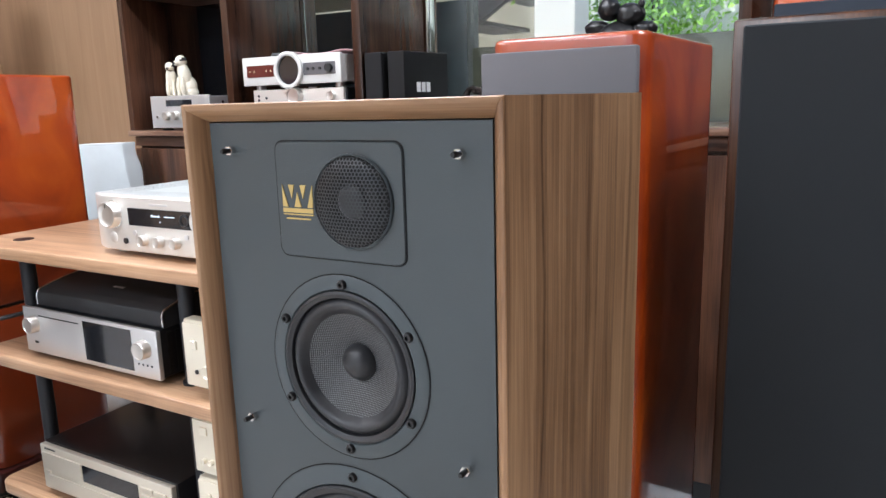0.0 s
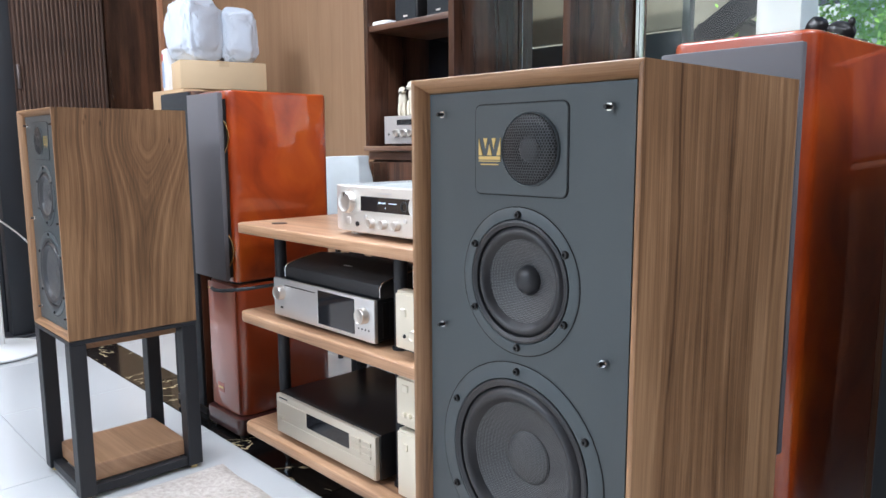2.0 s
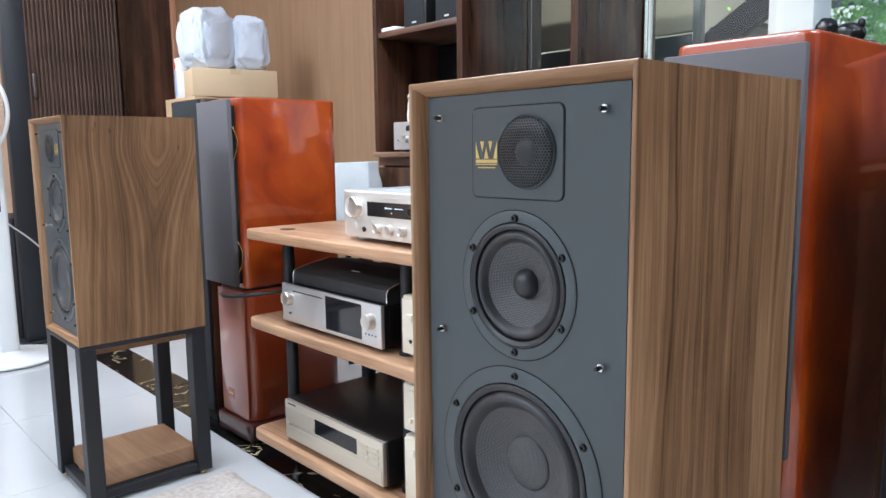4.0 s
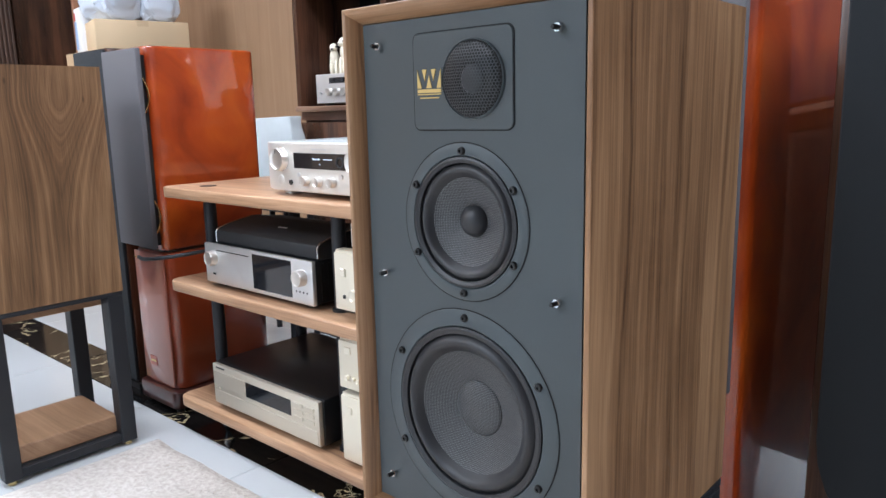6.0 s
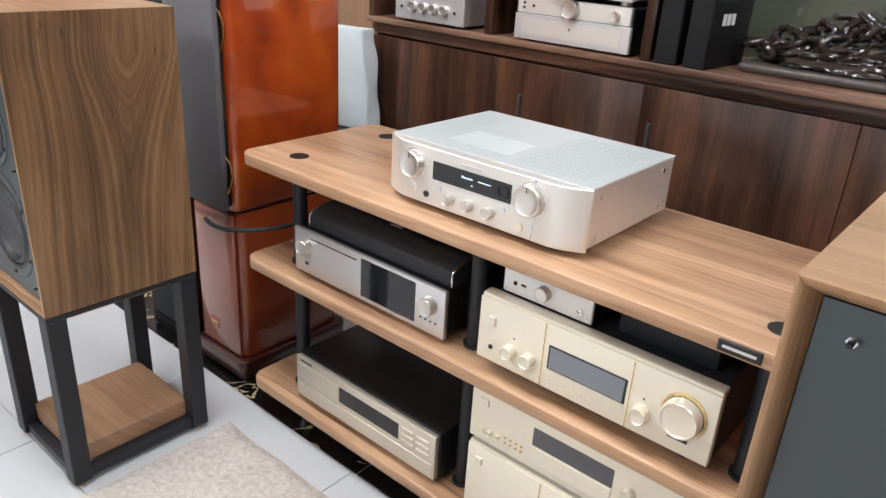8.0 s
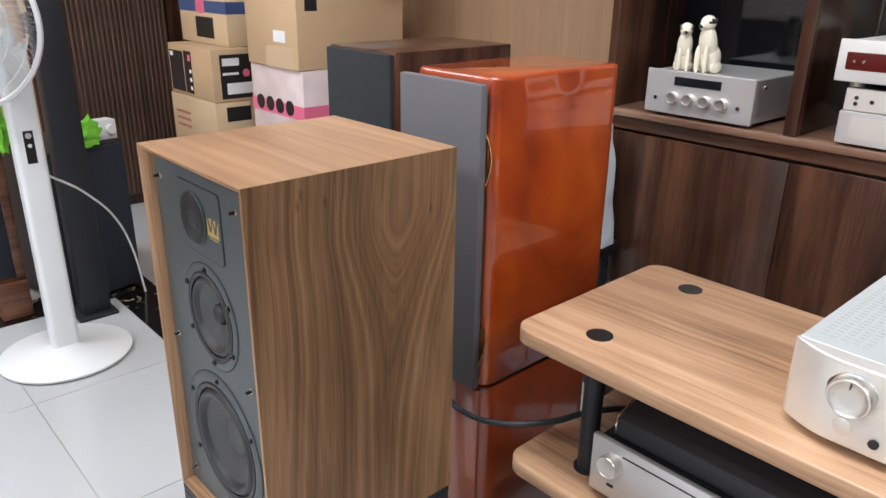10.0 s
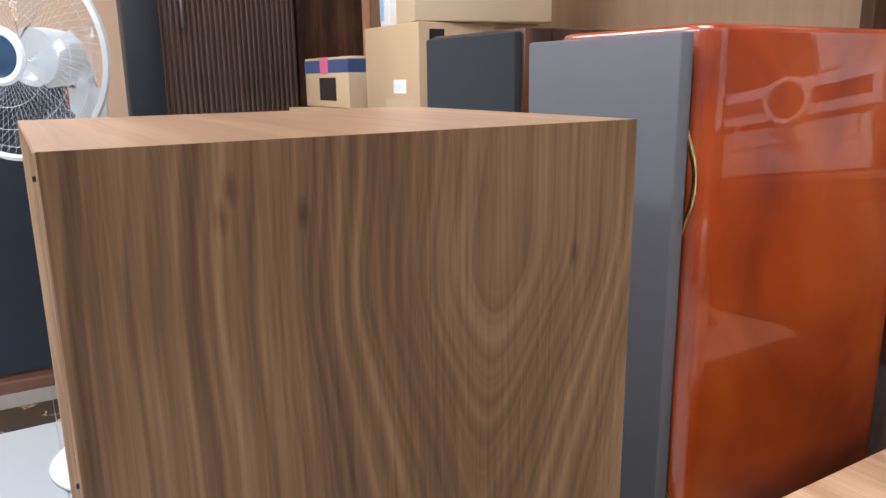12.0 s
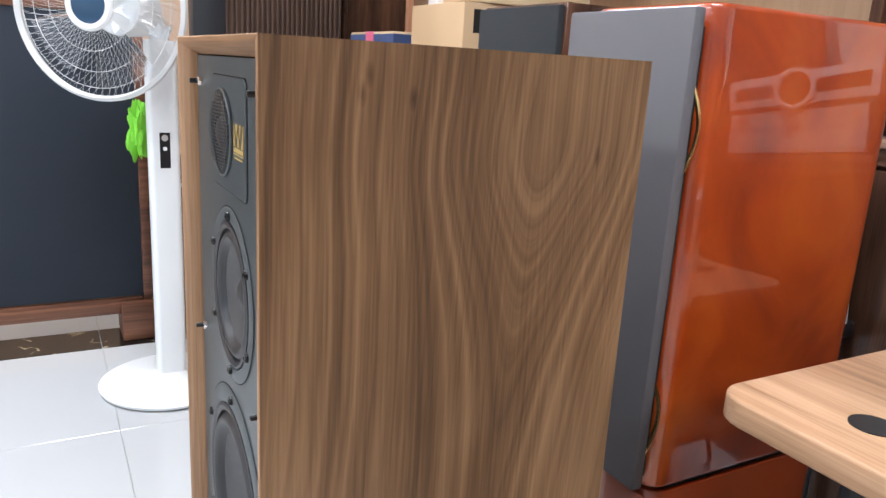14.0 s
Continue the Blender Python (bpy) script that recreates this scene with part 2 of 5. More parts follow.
M_BRONZE = mat("dark_polished_carving", (0.030, 0.023, 0.020), 0.16, bump=0.5, scale=60, vary=0.4, vscale=14)


def lacquer():
    m = mat("orange_burl_lacquer", (0.4, 0.1, 0.02), 0.38, coat=1.0)
    nt = m.node_tree
    b = nt.nodes["Principled BSDF"]
    tc = nt.nodes.new("ShaderNodeTexCoord")
    n = nt.nodes.new("ShaderNodeTexNoise")
    n.inputs["Scale"].default_value, n.inputs["Detail"].default_value, n.inputs["Distortion"].default_value = 5.0, 5, 0.8
    b.inputs["Coat IOR"].default_value, b.inputs["Coat Roughness"].default_value = 1.62, 0.02
    nt.links.new(tc.outputs["Object"], n.inputs["Vector"])
    r = ramp_node(nt, n.outputs["Fac"], [(0.28, (0.20, 0.020, 0.003)), (0.5, (0.39, 0.053, 0.004)), (0.74, (0.54, 0.104, 0.008))])
    nt.links.new(r.outputs[0], b.inputs["Base Color"])
    return m


M_LACQ = lacquer()
# Darker copy of the orange lacquer; shade from neighbours is put into its colour.
M_LACQ_SHADED = mat("shaded_orange_lacquer", (0.27, 0.043, 0.011), 0.3, coat=1.0, vary=0.18, vscale=5)
M_MAROON = mat("dark_maroon_lacquer", (0.05, 0.012, 0.010), 0.3, coat=1.0)


def woven():
    m = mat("woven_cone", (0.05, 0.05, 0.05), 0.42)
    nt = m.node_tree
    b = nt.nodes["Principled BSDF"]
    tc = nt.nodes.new("ShaderNodeTexCoord")
    s = nt.nodes.new("ShaderNodeSeparateXYZ")
    nt.links.new(tc.outputs["Object"], s.inputs[0])
    u = math_node(nt, 'ADD', s.outputs[0], s.outputs[2])
    v = math_node(nt, 'SUBTRACT', s.outputs[0], s.outputs[2])
    f = 1900.0
    a = math_node(nt, 'SINE', math_node(nt, 'MULTIPLY', u, f))
    c = math_node(nt, 'SINE', math_node(nt, 'MULTIPLY', v, f))
    w = math_node(nt, 'MULTIPLY_ADD', math_node(nt, 'MULTIPLY', a, c), 0.5, 0.5)
    r = ramp_node(nt, w, [(0.25, (0.010, 0.010, 0.011)), (0.5, (0.046, 0.048, 0.051)), (0.85, (0.18, 0.185, 0.19))])
    nt.links.new(r.outputs[0], b.inputs["Base Color"])
    bp = nt.nodes.new("ShaderNodeBump")
    bp.inputs["Strength"].default_value, bp.inputs["Distance"].default_value = 0.5, 0.0006
    nt.links.new(w, bp.inputs["Height"])
    nt.links.new(bp.outputs[0], b.inputs["Normal"])
    return m


M_WOVEN = woven()


M_PERF = mat("perforated_black_steel", (0.036, 0.039, 0.042), 0.36)


def floor_tile():
    m = mat("white_polished_tile", (0.485, 0.50, 0.505), 0.09, vary=0.025, vscale=1.5, rvary=0.04)
    return m


def marble():
    m = mat("black_marble_gold_veins", (0.01, 0.01, 0.01), 0.1)
    nt = m.node_tree
    b = nt.nodes["Principled BSDF"]
    tc = nt.nodes.new("ShaderNodeTexCoord")
    n = nt.nodes.new("ShaderNodeTexNoise")
    n.inputs["Scale"].default_value, n.inputs["Detail"].default_value, n.inputs["Distortion"].default_value = 5.0, 6, 1.6
    nt.links.new(tc.outputs["Object"], n.inputs["Vector"])
    d = math_node(nt, 'ABSOLUTE', math_node(nt, 'SUBTRACT', n.outputs["Fac"], 0.5))
    n2 = nt.nodes.new("ShaderNodeTexNoise")
    n2.inputs["Scale"].default_value = 7.0
    nt.links.new(tc.outputs["Object"], n2.inputs["Vector"])
    keep = math_node(nt, 'GREATER_THAN', n2.outputs["Fac"], 0.52)
    vein = math_node(nt, 'MULTIPLY', math_node(nt, 'LESS_THAN', d, 0.012), keep)
    r = ramp_node(nt, vein, [(0.0, (0.006, 0.006, 0.006)), (1.0, (0.42, 0.34, 0.20))])
    nt.links.new(r.outputs[0], b.inputs["Base Color"])
    return m


def rug_mat():
    m = mat("beige_rug_pile", (0.5, 0.45, 0.4), 0.95)
    nt = m.node_tree
    b = nt.nodes["Principled BSDF"]
    tc = nt.nodes.new("ShaderNodeTexCoord")
    n = nt.nodes.new("ShaderNodeTexNoise")
    n.inputs["Scale"].default_value, n.inputs["Detail"].default_value = 3.2, 4
    nt.links.new(tc.outputs["Object"], n.inputs["Vector"])
    n2 = nt.nodes.new("ShaderNodeTexNoise")
    n2.inputs["Scale"].default_value, n2.inputs["Detail"].default_value = 75, 6
    nt.links.new(tc.outputs["Object"], n2.inputs["Vector"])
    f = math_node(nt, 'MULTIPLY_ADD', n2.outputs["Fac"], 0.45, math_node(nt, 'MULTIPLY', n.outputs["Fac"], 0.6))
    r = ramp_node(nt, f, [(0.36, (0.34, 0.295, 0.255)), (0.52, (0.48, 0.435, 0.39)), (0.68, (0.62, 0.58, 0.54))])
    nt.links.new(r.outputs[0], b.inputs["Base Color"])
    bp = nt.nodes.new("ShaderNodeBump")
    bp.inputs["Strength"].default_value, bp.inputs["Distance"].default_value = 0.8, 0.006
    nt.links.new(n2.outputs["Fac"], bp.inputs["Height"])
    nt.links.new(bp.outputs[0], b.inputs["Normal"])
    return m


def glass(name, tint=(1, 1, 1), rough=0.0):
    m = bpy.data.materials.new(name)
    m.use_nodes = True
    b = m.node_tree.nodes["Principled BSDF"]
    b.inputs["Base Color"].default_value = (*tint, 1)
    b.inputs["Transmission Weight"].default_value = 1.0
    b.inputs["Roughness"].default_value = rough
    b.inputs["IOR"].default_value = 1.45
    return m


def glow(name, color, strength):
    m = bpy.data.materials.new(name)
    m.use_nodes = True
    b = m.node_tree.nodes["Principled BSDF"]
    b.inputs["Base Color"].default_value = (*color, 1)
    b.inputs["Emission Color"].default_value = (*color, 1)
    b.inputs["Emission Strength"].default_value = strength
    return m


M_TILE, M_MARBLE, M_RUG = floor_tile(), marble(), rug_mat()
M_GLASS = glass("window_glass", (0.93, 0.97, 0.95))
M_CLEAR = glass("clear_plastic", (0.92, 0.95, 0.97), 0.12)
M_TEXT = glow("lit_display_text", (0.75, 0.85, 0.95), 0.4)
M_BAG = mat("white_plastic_bag", (0.60, 0.66, 0.75), 0.30, bump=1.0, scale=18, vary=0.05, vscale=8)


# ---------------------------------------------------------------- mesh helpers
def add_box(bm, x0, x1, y0, y1, z0, z1, bevel=0.0, seg=2):
    b = bmesh.new()
    bmesh.ops.create_cube(b, size=1)
    for v in b.verts:
        v.co = Vector(((x0 + x1) / 2 + v.co.x * (x1 - x0), (y0 + y1) / 2 + v.co.y * (y1 - y0), (z0 + z1) / 2 + v.co.z * (z1 - z0)))
    if bevel:
        bmesh.ops.bevel(b, geom=list(b.edges), offset=bevel, segments=seg, affect='EDGES', profile=0.5)
    merge(bm, b)
    return bm


def merge(bm, b, m=None):
    if m is not None:
        bmesh.ops.transform(b, matrix=m, verts=b.verts)
    me = bpy.data.meshes.new("tmp")
    b.to_mesh(me)
    b.free()
    bm.from_mesh(me)
    bpy.data.meshes.remove(me)


def box(x0, x1, y0, y1, z0, z1, bevel=0.0, seg=2):
    return add_box(bmesh.new(), x0, x1, y0, y1, z0, z1, bevel, seg)


def add_prism(bm, pts, y0, y1, bevel=0.0, seg=2, m=None):
    """A prism with its outline in x and z, from y0 to y1."""
    b = bmesh.new()
    v0 = [b.verts.new((x, y0, z)) for x, z in pts]
    v1 = [b.verts.new((x, y1, z)) for x, z in pts]
    b.faces.new(v0)
    b.faces.new(v1[::-1])
    n = len(pts)
    for i in range(n):
        b.faces.new((v0[i], v1[i], v1[(i + 1) % n], v0[(i + 1) % n]))
    bmesh.ops.recalc_face_normals(b, faces=b.faces)
    if bevel:
        bmesh.ops.bevel(b, geom=list(b.edges), offset=bevel, segments=seg, affect='EDGES', profile=0.5)
    merge(bm, b, m)
    return bm


def rounded(x0, x1, z0, z1, r, n=6):
    pts = []
    for cx, cz, a in ((x1 - r, z1 - r, 0), (x0 + r, z1 - r, 90), (x0 + r, z0 + r, 180), (x1 - r, z0 + r, 270)):
        pts += [(cx + r * math.cos(radians(a + 90 * i / n)), cz + r * math.sin(radians(a + 90 * i / n))) for i in range(n + 1)]
    return pts


def slab(x0, x1, y0, y1, z0, z1, r, bevel=0.0, seg=2, n=6):
    """A board with its outline rounded in x and y."""
    bm = bmesh.new()
    add_prism(bm, [(x, -y) for x, y in rounded(x0, x1, y0, y1, r, n)], z0, z1, bevel, seg, Matrix.Rotation(radians(90), 4, 'X') @ Matrix.Identity(4))
    return bm


def add_lathe(bm, prof, c, axis="y", n=48, flip=1):
    """A turned shape: prof is (radius, how far it stands out along the axis)."""
    b = bmesh.new()
    rings = []
    for r, d in prof:
        if r < 1e-6:
            rings.append([b.verts.new((0, 0, d))])
        else:
            rings.append([b.verts.new((r * math.cos(2 * math.pi * i / n), r * math.sin(2 * math.pi * i / n), d)) for i in range(n)])
    for p, q in zip(rings, rings[1:]):
        for i in range(n):
            j = (i + 1) % n
            f = [p[i % len(p)], p[j % len(p)], q[j % len(q)], q[i % len(q)]]
            u = []
            for v in f:
                if v not in u:
                    u.append(v)
            if len(u) > 2:
                b.faces.new(u)
    bmesh.ops.recalc_face_normals(b, faces=b.faces)
    rot = {"y": Matrix.Rotation(radians(90), 4, 'X'), "z": Matrix.Identity(4), "x": Matrix.Rotation(radians(90), 4, 'Y')}[axis]
    merge(bm, b, Matrix.Translation(c) @ rot)
    return bm


def lathe(prof, c, axis="y", n=48):
    return add_lathe(bmesh.new(), prof, c, axis, n)


def rod(c, r, length, axis="z", n=20, bevel=0.0):
    """A closed round bar from c along the axis; along y it runs towards the viewer's side."""
    e = min(bevel, r * 0.5)
    prof = [(0, 0), (r - e, 0), (r, e), (r, length - e), (r - e, length), (0, length)] if e else [(0, 0), (r, 0), (r, length), (0, length)]
    return lathe(prof, c, axis, n)


def tube(points, r, n=10, steps=8):
    """A bent round cord through the points."""
    cu = bpy.data.curves.new("tmp", 'CURVE')
    cu.dimensions, cu.bevel_depth, cu.bevel_resolution, cu.use_fill_caps, cu.resolution_u = '3D', r, 3, True, steps
    sp = cu.splines.new('BEZIER')
    sp.bezier_points.add(len(points) - 1)
    for p, co in zip(sp.bezier_points, points):
        p.co, p.handle_left_type, p.handle_right_type = co, 'AUTO', 'AUTO'
    ob = bpy.data.objects.new("tmp", cu)
    me = bpy.data.meshes.new_from_object(ob)
    b = bmesh.new()
    b.from_mesh(me)
    bpy.data.objects.remove(ob)
    bpy.data.curves.remove(cu)
    bpy.data.meshes.remove(me)
    return b


def finish(name, bm, material, smooth=35):
    me = bpy.data.meshes.new(name)
    bm.to_mesh(me)
    bm.free()
    me.materials.append(material)
    if smooth:
        me.polygons.foreach_set("use_smooth", [True] * len(me.polygons))
        me.set_sharp_from_angle(angle=radians(smooth))
    return new(name, me)


def part(name, bm, material, parent, label=""):
    ob = finish(name, bm, material)
    ob.parent = parent
    return tagged(ob, label)


def thing(name, label, category, at=(0, 0, 0), turn=0, group="", kind=""):
    ob = new(name)
    ob.empty_display_size = 0.05
    ob.matrix_world = pose(*at, 0, 0, turn)
    return tagged(ob, label, category, group, kind)


def solid(name, bm, material, label, category, at=(0, 0, 0), turn=0, group="", kind=""):
    ob = finish(name, bm, material)
    ob.matrix_world = pose(*at, 0, 0, turn)
    return tagged(ob, label, category, group, kind)


def setting(name, bm, material, label="", category=""):
    return tagged(finish(name, bm, material), label, category, "", "structure")


def bars(parent, x, y, z, w, h, count, material, name="print_bar", gap=0.35):
    """Rows of plain bars for print that cannot be read, on a face towards -y."""
    step = h / count
    for i in range(count):
        zz = z + h / 2 - (i + 0.5) * step
        part(name, box(x - w / 2, x + w / 2, y - 0.0006, y + 0.001, zz - step * (1 - gap) / 2, zz + step * (1 - gap) / 2), material, parent)


def text_mesh(body, size):
    cu = bpy.data.curves.new("tmp", 'FONT')
    cu.body, cu.size, cu.align_x, cu.align_y, cu.extrude = body, size, 'CENTER', 'CENTER', 0.0004
    ob = bpy.data.objects.new("tmp", cu)
    me = bpy.data.meshes.new_from_object(ob)
    b = bmesh.new()
    b.from_mesh(me)
    bpy.data.objects.remove(ob)
    bpy.data.curves.remove(cu)
    bpy.data.meshes.remove(me)
    return b


def front_text(parent, body, size, x, y, z, material, name="lettering", turn=0):
    b = text_mesh(body, size)
    bmesh.ops.transform(b, matrix=Matrix.Translation((x, y, z)) @ Matrix.Rotation(radians(turn), 4, 'Z') @ Matrix.Rotation(radians(90), 4, 'X'), verts=b.verts)
    return part(name, b, material, parent)


# ---------------------------------------------------------------- the room
XL, XR, YB, YF, ZC = -4.85, 1.75, 2.36, -3.5, 2.8
setting("ground", box(XL - 3, XR + 3, YF - 3, 9.0, -0.25, -0.012), M_PLASTER, "pale screed under the tiles", "floor")
setting("ceiling", box(XL, XR, YF, YB, ZC, ZC + 0.15), M_CEIL, "plain white ceiling", "ceiling")
setting("wall_west_south", box(XL - 0.15, XL, YF, 1.259, -0.012, ZC), M_PEACH, "peach painted wall", "wall")
setting("wall_west", box(XL - 0.15, XL, 1.26, YB, -0.012, ZC), M_DARKWAL_Z, "dark walnut panelled wall", "wall")
# Unseen east wall, set close and dark to cut light on right-facing sides.
setting("wall_east", box(XR, XR + 0.15, YF, YB, -0.012, ZC), M_DARKWAL_Z, "dark walnut panelled wall", "wall")
WIN0, WIN1, YW = -0.995, -0.006, 2.27
setting("wall_north", box(XL, -1.972, YB, YB + 0.12, -0.012, ZC), M_PANEL, "tan wood panelled wall", "wall")
wc = box(-1.972, -1.482, YW, YW + 0.08, -0.012, ZC)
add_box(wc, -1.482, -1.023, YW, YW + 0.08, -0.012, 0.89)
add_box(wc, -1.482, -1.023, YW, YW + 0.08, 2.3, ZC)
add_box(wc, -1.023, WIN0, YW, YW + 0.08, -0.012, ZC)
setting("wall_north_cabinet", wc, M_DARKWAL_Z, "dark walnut wall behind the cabinet with a glazed opening", "wall")
wb = box(WIN0, WIN1, YW, YW + 0.08, -0.012, 0.89)
add_box(wb, WIN1, XR, YW, YW + 0.08, -0.012, ZC)
add_box(wb, WIN0, WIN1, YW, YW + 0.08, 2.3, ZC)
setting("wall_north_window", wb, M_DARKWAL_Z, "dark walnut wall round a window", "wall")
# Unseen south wall; its opening is added to let in sun and sky.
ws = box(XL, -3.1, YF - 0.15, YF, -0.012, ZC)
add_box(ws, 0.5, XR, YF - 0.15, YF, -0.012, ZC)
add_box(ws, -3.1, 0.5, YF - 0.15, YF, 2.6, ZC)
setting("wall_south", ws, M_PLASTER, "unseen white plaster wall with an added opening for daylight", "wall")
# Frames for the added lamps, all out of view.
for lx, ly in LAMPS:
    lf = thing("ceiling_light", "slim white rectangular ceiling light, unseen, added to light the room", "ceiling light", (lx, ly, ZC), group="ceiling lights")
    fr = box(-0.58, 0.58, -0.31, -0.28, -0.035, 0)
    add_box(fr, -0.58, 0.58, 0.28, 0.31, -0.035, 0)
    add_box(fr, -0.58, -0.555, -0.28, 0.28, -0.035, 0)
    add_box(fr, 0.555, 0.58, -0.28, 0.28, -0.035, 0)
    part("frame", fr, M_WHITEP, lf)

# slatted sliding door and its frame on the west wall
slat_door = thing("door_1", "dark brown slatted wooden door, shut", "door", (XL, 1.62, 0), kind="structure")
part("door_leaf", box(0.002, 0.022, -0.31, 0.33, 0.06, 2.25), M_SLAT, slat_door)
sd = box(0, 0.013, -0.007, 0.007, 0.07, 2.24, 0.003, 1)
sm = bpy.data.meshes.new("slat")
sd.to_mesh(sm)
sd.free()
sm.materials.append(M_SLAT)
for i in range(26):
    s = new("slat", sm)
    s.parent = slat_door
    s.location = (0.022, -0.30 + i * 0.0248, 0)
part("door_handle", box(0.03, 0.055, -0.215, -0.195, 1.27, 1.42, 0.006, 2), mat("dull_bronze", (0.20, 0.17, 0.16), 0.4, metal=0.8), slat_door, "dull metal pull handle")
part("door_frame", add_box(box(0.002, 0.05, -0.36, -0.32, 0, 2.3), 0.002, 0.05, 0.335, 0.36, 0, 2.3), M_DARKWAL_Z, slat_door)
setting("trim", box(XL + 0.002, XL + 0.034, YB - 0.036, YB - 0.002, 0.082, ZC - 0.002, 0.003, 1), mat("pale_orange_trim", (0.60, 0.30, 0.17), 0.5, vary=0.05), "pale orange wooden corner trim", "trim")
setting("baseboard", box(XL + 0.002, XL + 0.02, 1.99, YB - 0.024, 0, 0.08), M_DARKWAL_X, "dark wood baseboard", "baseboard")
setting("baseboard_north", box(XL + 0.03, -2.0, YB - 0.02, YB - 0.002, 0, 0.08), M_DARKWAL_X, "dark wood baseboard", "baseboard")

# ---------------------------------------------------------------- wall cabinet with ledge and open bays
CX0, CX1, CY = -1.985, 1.62, 1.925
cab = thing("wall_cabinet", "dark walnut wall cabinet with open bays above closed doors", "cabinet", (0, 0, 0))
part("carcass", box(CX0, CX1, CY + 0.045, YW - 0.004, 0, 0.888), M_DARKWAL_X, cab)
part("ledge", box(CX0 - 0.006, CX1, CY, YW - 0.004, 0.890, 0.908, 0.003), M_LEDGE, cab, "reddish walnut ledge, coloured paler for a worn front edge and sheen")
part("rail", box(CX0, CX1, CY + 0.022, CY + 0.044, 0.856, 0.888, 0.002), M_DARKWAL_X, cab)
dx = [CX0, -1.49, -1.0, -0.5, 0.0, 0.5, 1.0, CX1]
for a, b in zip(dx, dx[1:]):
    d = part("door", box(a + 0.0006, b - 0.0006, CY + 0.020, CY + 0.042, 0.065, 0.848, 0.002), M_DARKWAL_Z, cab)
part("plinth", box(CX0 + 0.02, CX1, CY + 0.044, CY + 0.0445, 0, 0.06), M_BLACK, cab)
for x, w in ((CX0 + 0.012, 0.024), (-1.497, 0.028), (-1.008, 0.028)):
    part("divider", box(x - w / 2, x + w / 2, CY + 0.006, YW - 0.004, 0.909, 2.3, 0.002), M_DARKWAL_Z, cab)
part("divider", box(-0.032, -0.006, CY + 0.006, YW - 0.004, 0.909, 2.3, 0.002), M_DARKWAL_Z, cab)
part("divider", box(1.58, 1.608, CY + 0.006, YW - 0.004, 0.909, 2.3, 0.002), M_DARKWAL_Z, cab)
part("shelf", box(CX0 + 0.025, -1.512, CY + 0.012, YW - 0.02, 1.345, 1.367, 0.002), M_DARKWAL_X, cab)
part("shelf", box(-1.482, -1.023, CY + 0.012, YW - 0.02, 1.545, 1.567, 0.002), M_DARKWAL_X, cab)
part("top", box(CX0, CX1, CY, YW - 0.004, 2.301, 2.33, 0.003), M_DARKWAL_X, cab)
part("back_panel", box(CX0 + 0.025, -1.512, YW - 0.018, YW - 0.006, 0.909, 2.3), M_DISP, cab, "dark glass back panel")
# window in the wide bay, and what lies beyond it
win = thing("window_1", "clear fixed window behind the wide cabinet bay", "window", (0, 0, 0), kind="structure")
win2 = thing("window_2", "clear fixed window behind a narrow cabinet bay", "window", (0, 0, 0), kind="structure")
gp2 = part("pane", box(-1.480, -1.025, YW + 0.015, YW + 0.021, 0.892, 2.298), M_GLASS, win2)
gp2.visible_shadow = False
gp = part("pane", box(-0.984, -0.036, YW + 0.015, YW + 0.021, 0.912, 2.288), M_GLASS, win)
gp.visible_shadow = False
part("window_frame", add_box(box(-0.994, -0.985, YW + 0.001, YW + 0.05, 0.892, 2.298, 0.003), -0.034, -0.010, YW + 0.001, YW + 0.05, 0.9, 2.298), M_CHROME, win)
setting("yard_wall", box(-9, 6, 6.0, 6.2, -0.012, 5), mat("grey_green_render", (0.66, 0.70, 0.66), 0.8, vary=0.3, vscale=1.2), "grey-green wall across the yard", "wall")
stair = thing("outdoor_stair", "grey metal stair rising across the yard", "stair", (0, 4.6, 0))
part("stringer", add_prism(bmesh.new(), [(-4.6, 0.0), (-4.3, 0.0), (0.6, 3.1), (0.3, 3.1)], 0, 0.06), M_BLACKM, stair)
for i in range(16):
    part("step", box(-4.35 + i * 0.29, -4.05 + i * 0.29, 0.06, 0.9, 0.17 + i * 0.184, 0.20 + i * 0.184), M_BLACKM, stair)
for x, y, w in ((-1.135, 3.83, 0.105), (0.25, 4.2, 0.09)):
    solid("pillar", box(-w, w, -w, w, -0.012, 3.4, 0.01), M_PLASTER, "white square pillar in the yard", "pillar", (x, y, 0), group="yard pillars")
scr = thing("yard_screen", "beige panelled screen with dark lower panes in the yard", "screen", (0, 3.2, 0))
M_BEIGE = mat("beige_board", (0.30, 0.28, 0.21), 0.6, vary=0.12, vscale=4)
for x0, x1 in ((-3.4, -2.36), (-2.32, -1.335)):
    part("upper_panel", box(x0, x1, 0.0, 0.03, 1.42, 2.6, 0.004), M_BEIGE, scr)
    part("lower_pane", box(x0, x1, 0.005, 0.025, 0.02, 1.41, 0.003), mat("dark_tinted_pane", (0.035, 0.045, 0.048), 0.2), scr)
for x in (-3.42, -2.34, -1.315):
    part("post", box(x - 0.018, x + 0.018, -0.005, 0.04, -0.012, 2.62, 0.003), mat("grey_metal_post", (0.12, 0.13, 0.12), 0.5), scr)
solid("yard_board", box(-4.2, -1.80, 0, 0.03, -0.012, 3.1, 0.004), M_BEIGE, "beige board standing behind the yard stair", "board", (0, 5.65, 0))
solid("low_board", box(-1.29, 0.6, 0, 0.03, -0.012, 1.20, 0.004), mat("olive_board", (0.070, 0.072, 0.045), 0.5, vary=0.25, vscale=3), "low olive-green board in the yard", "board", (0, 3.16, 0))

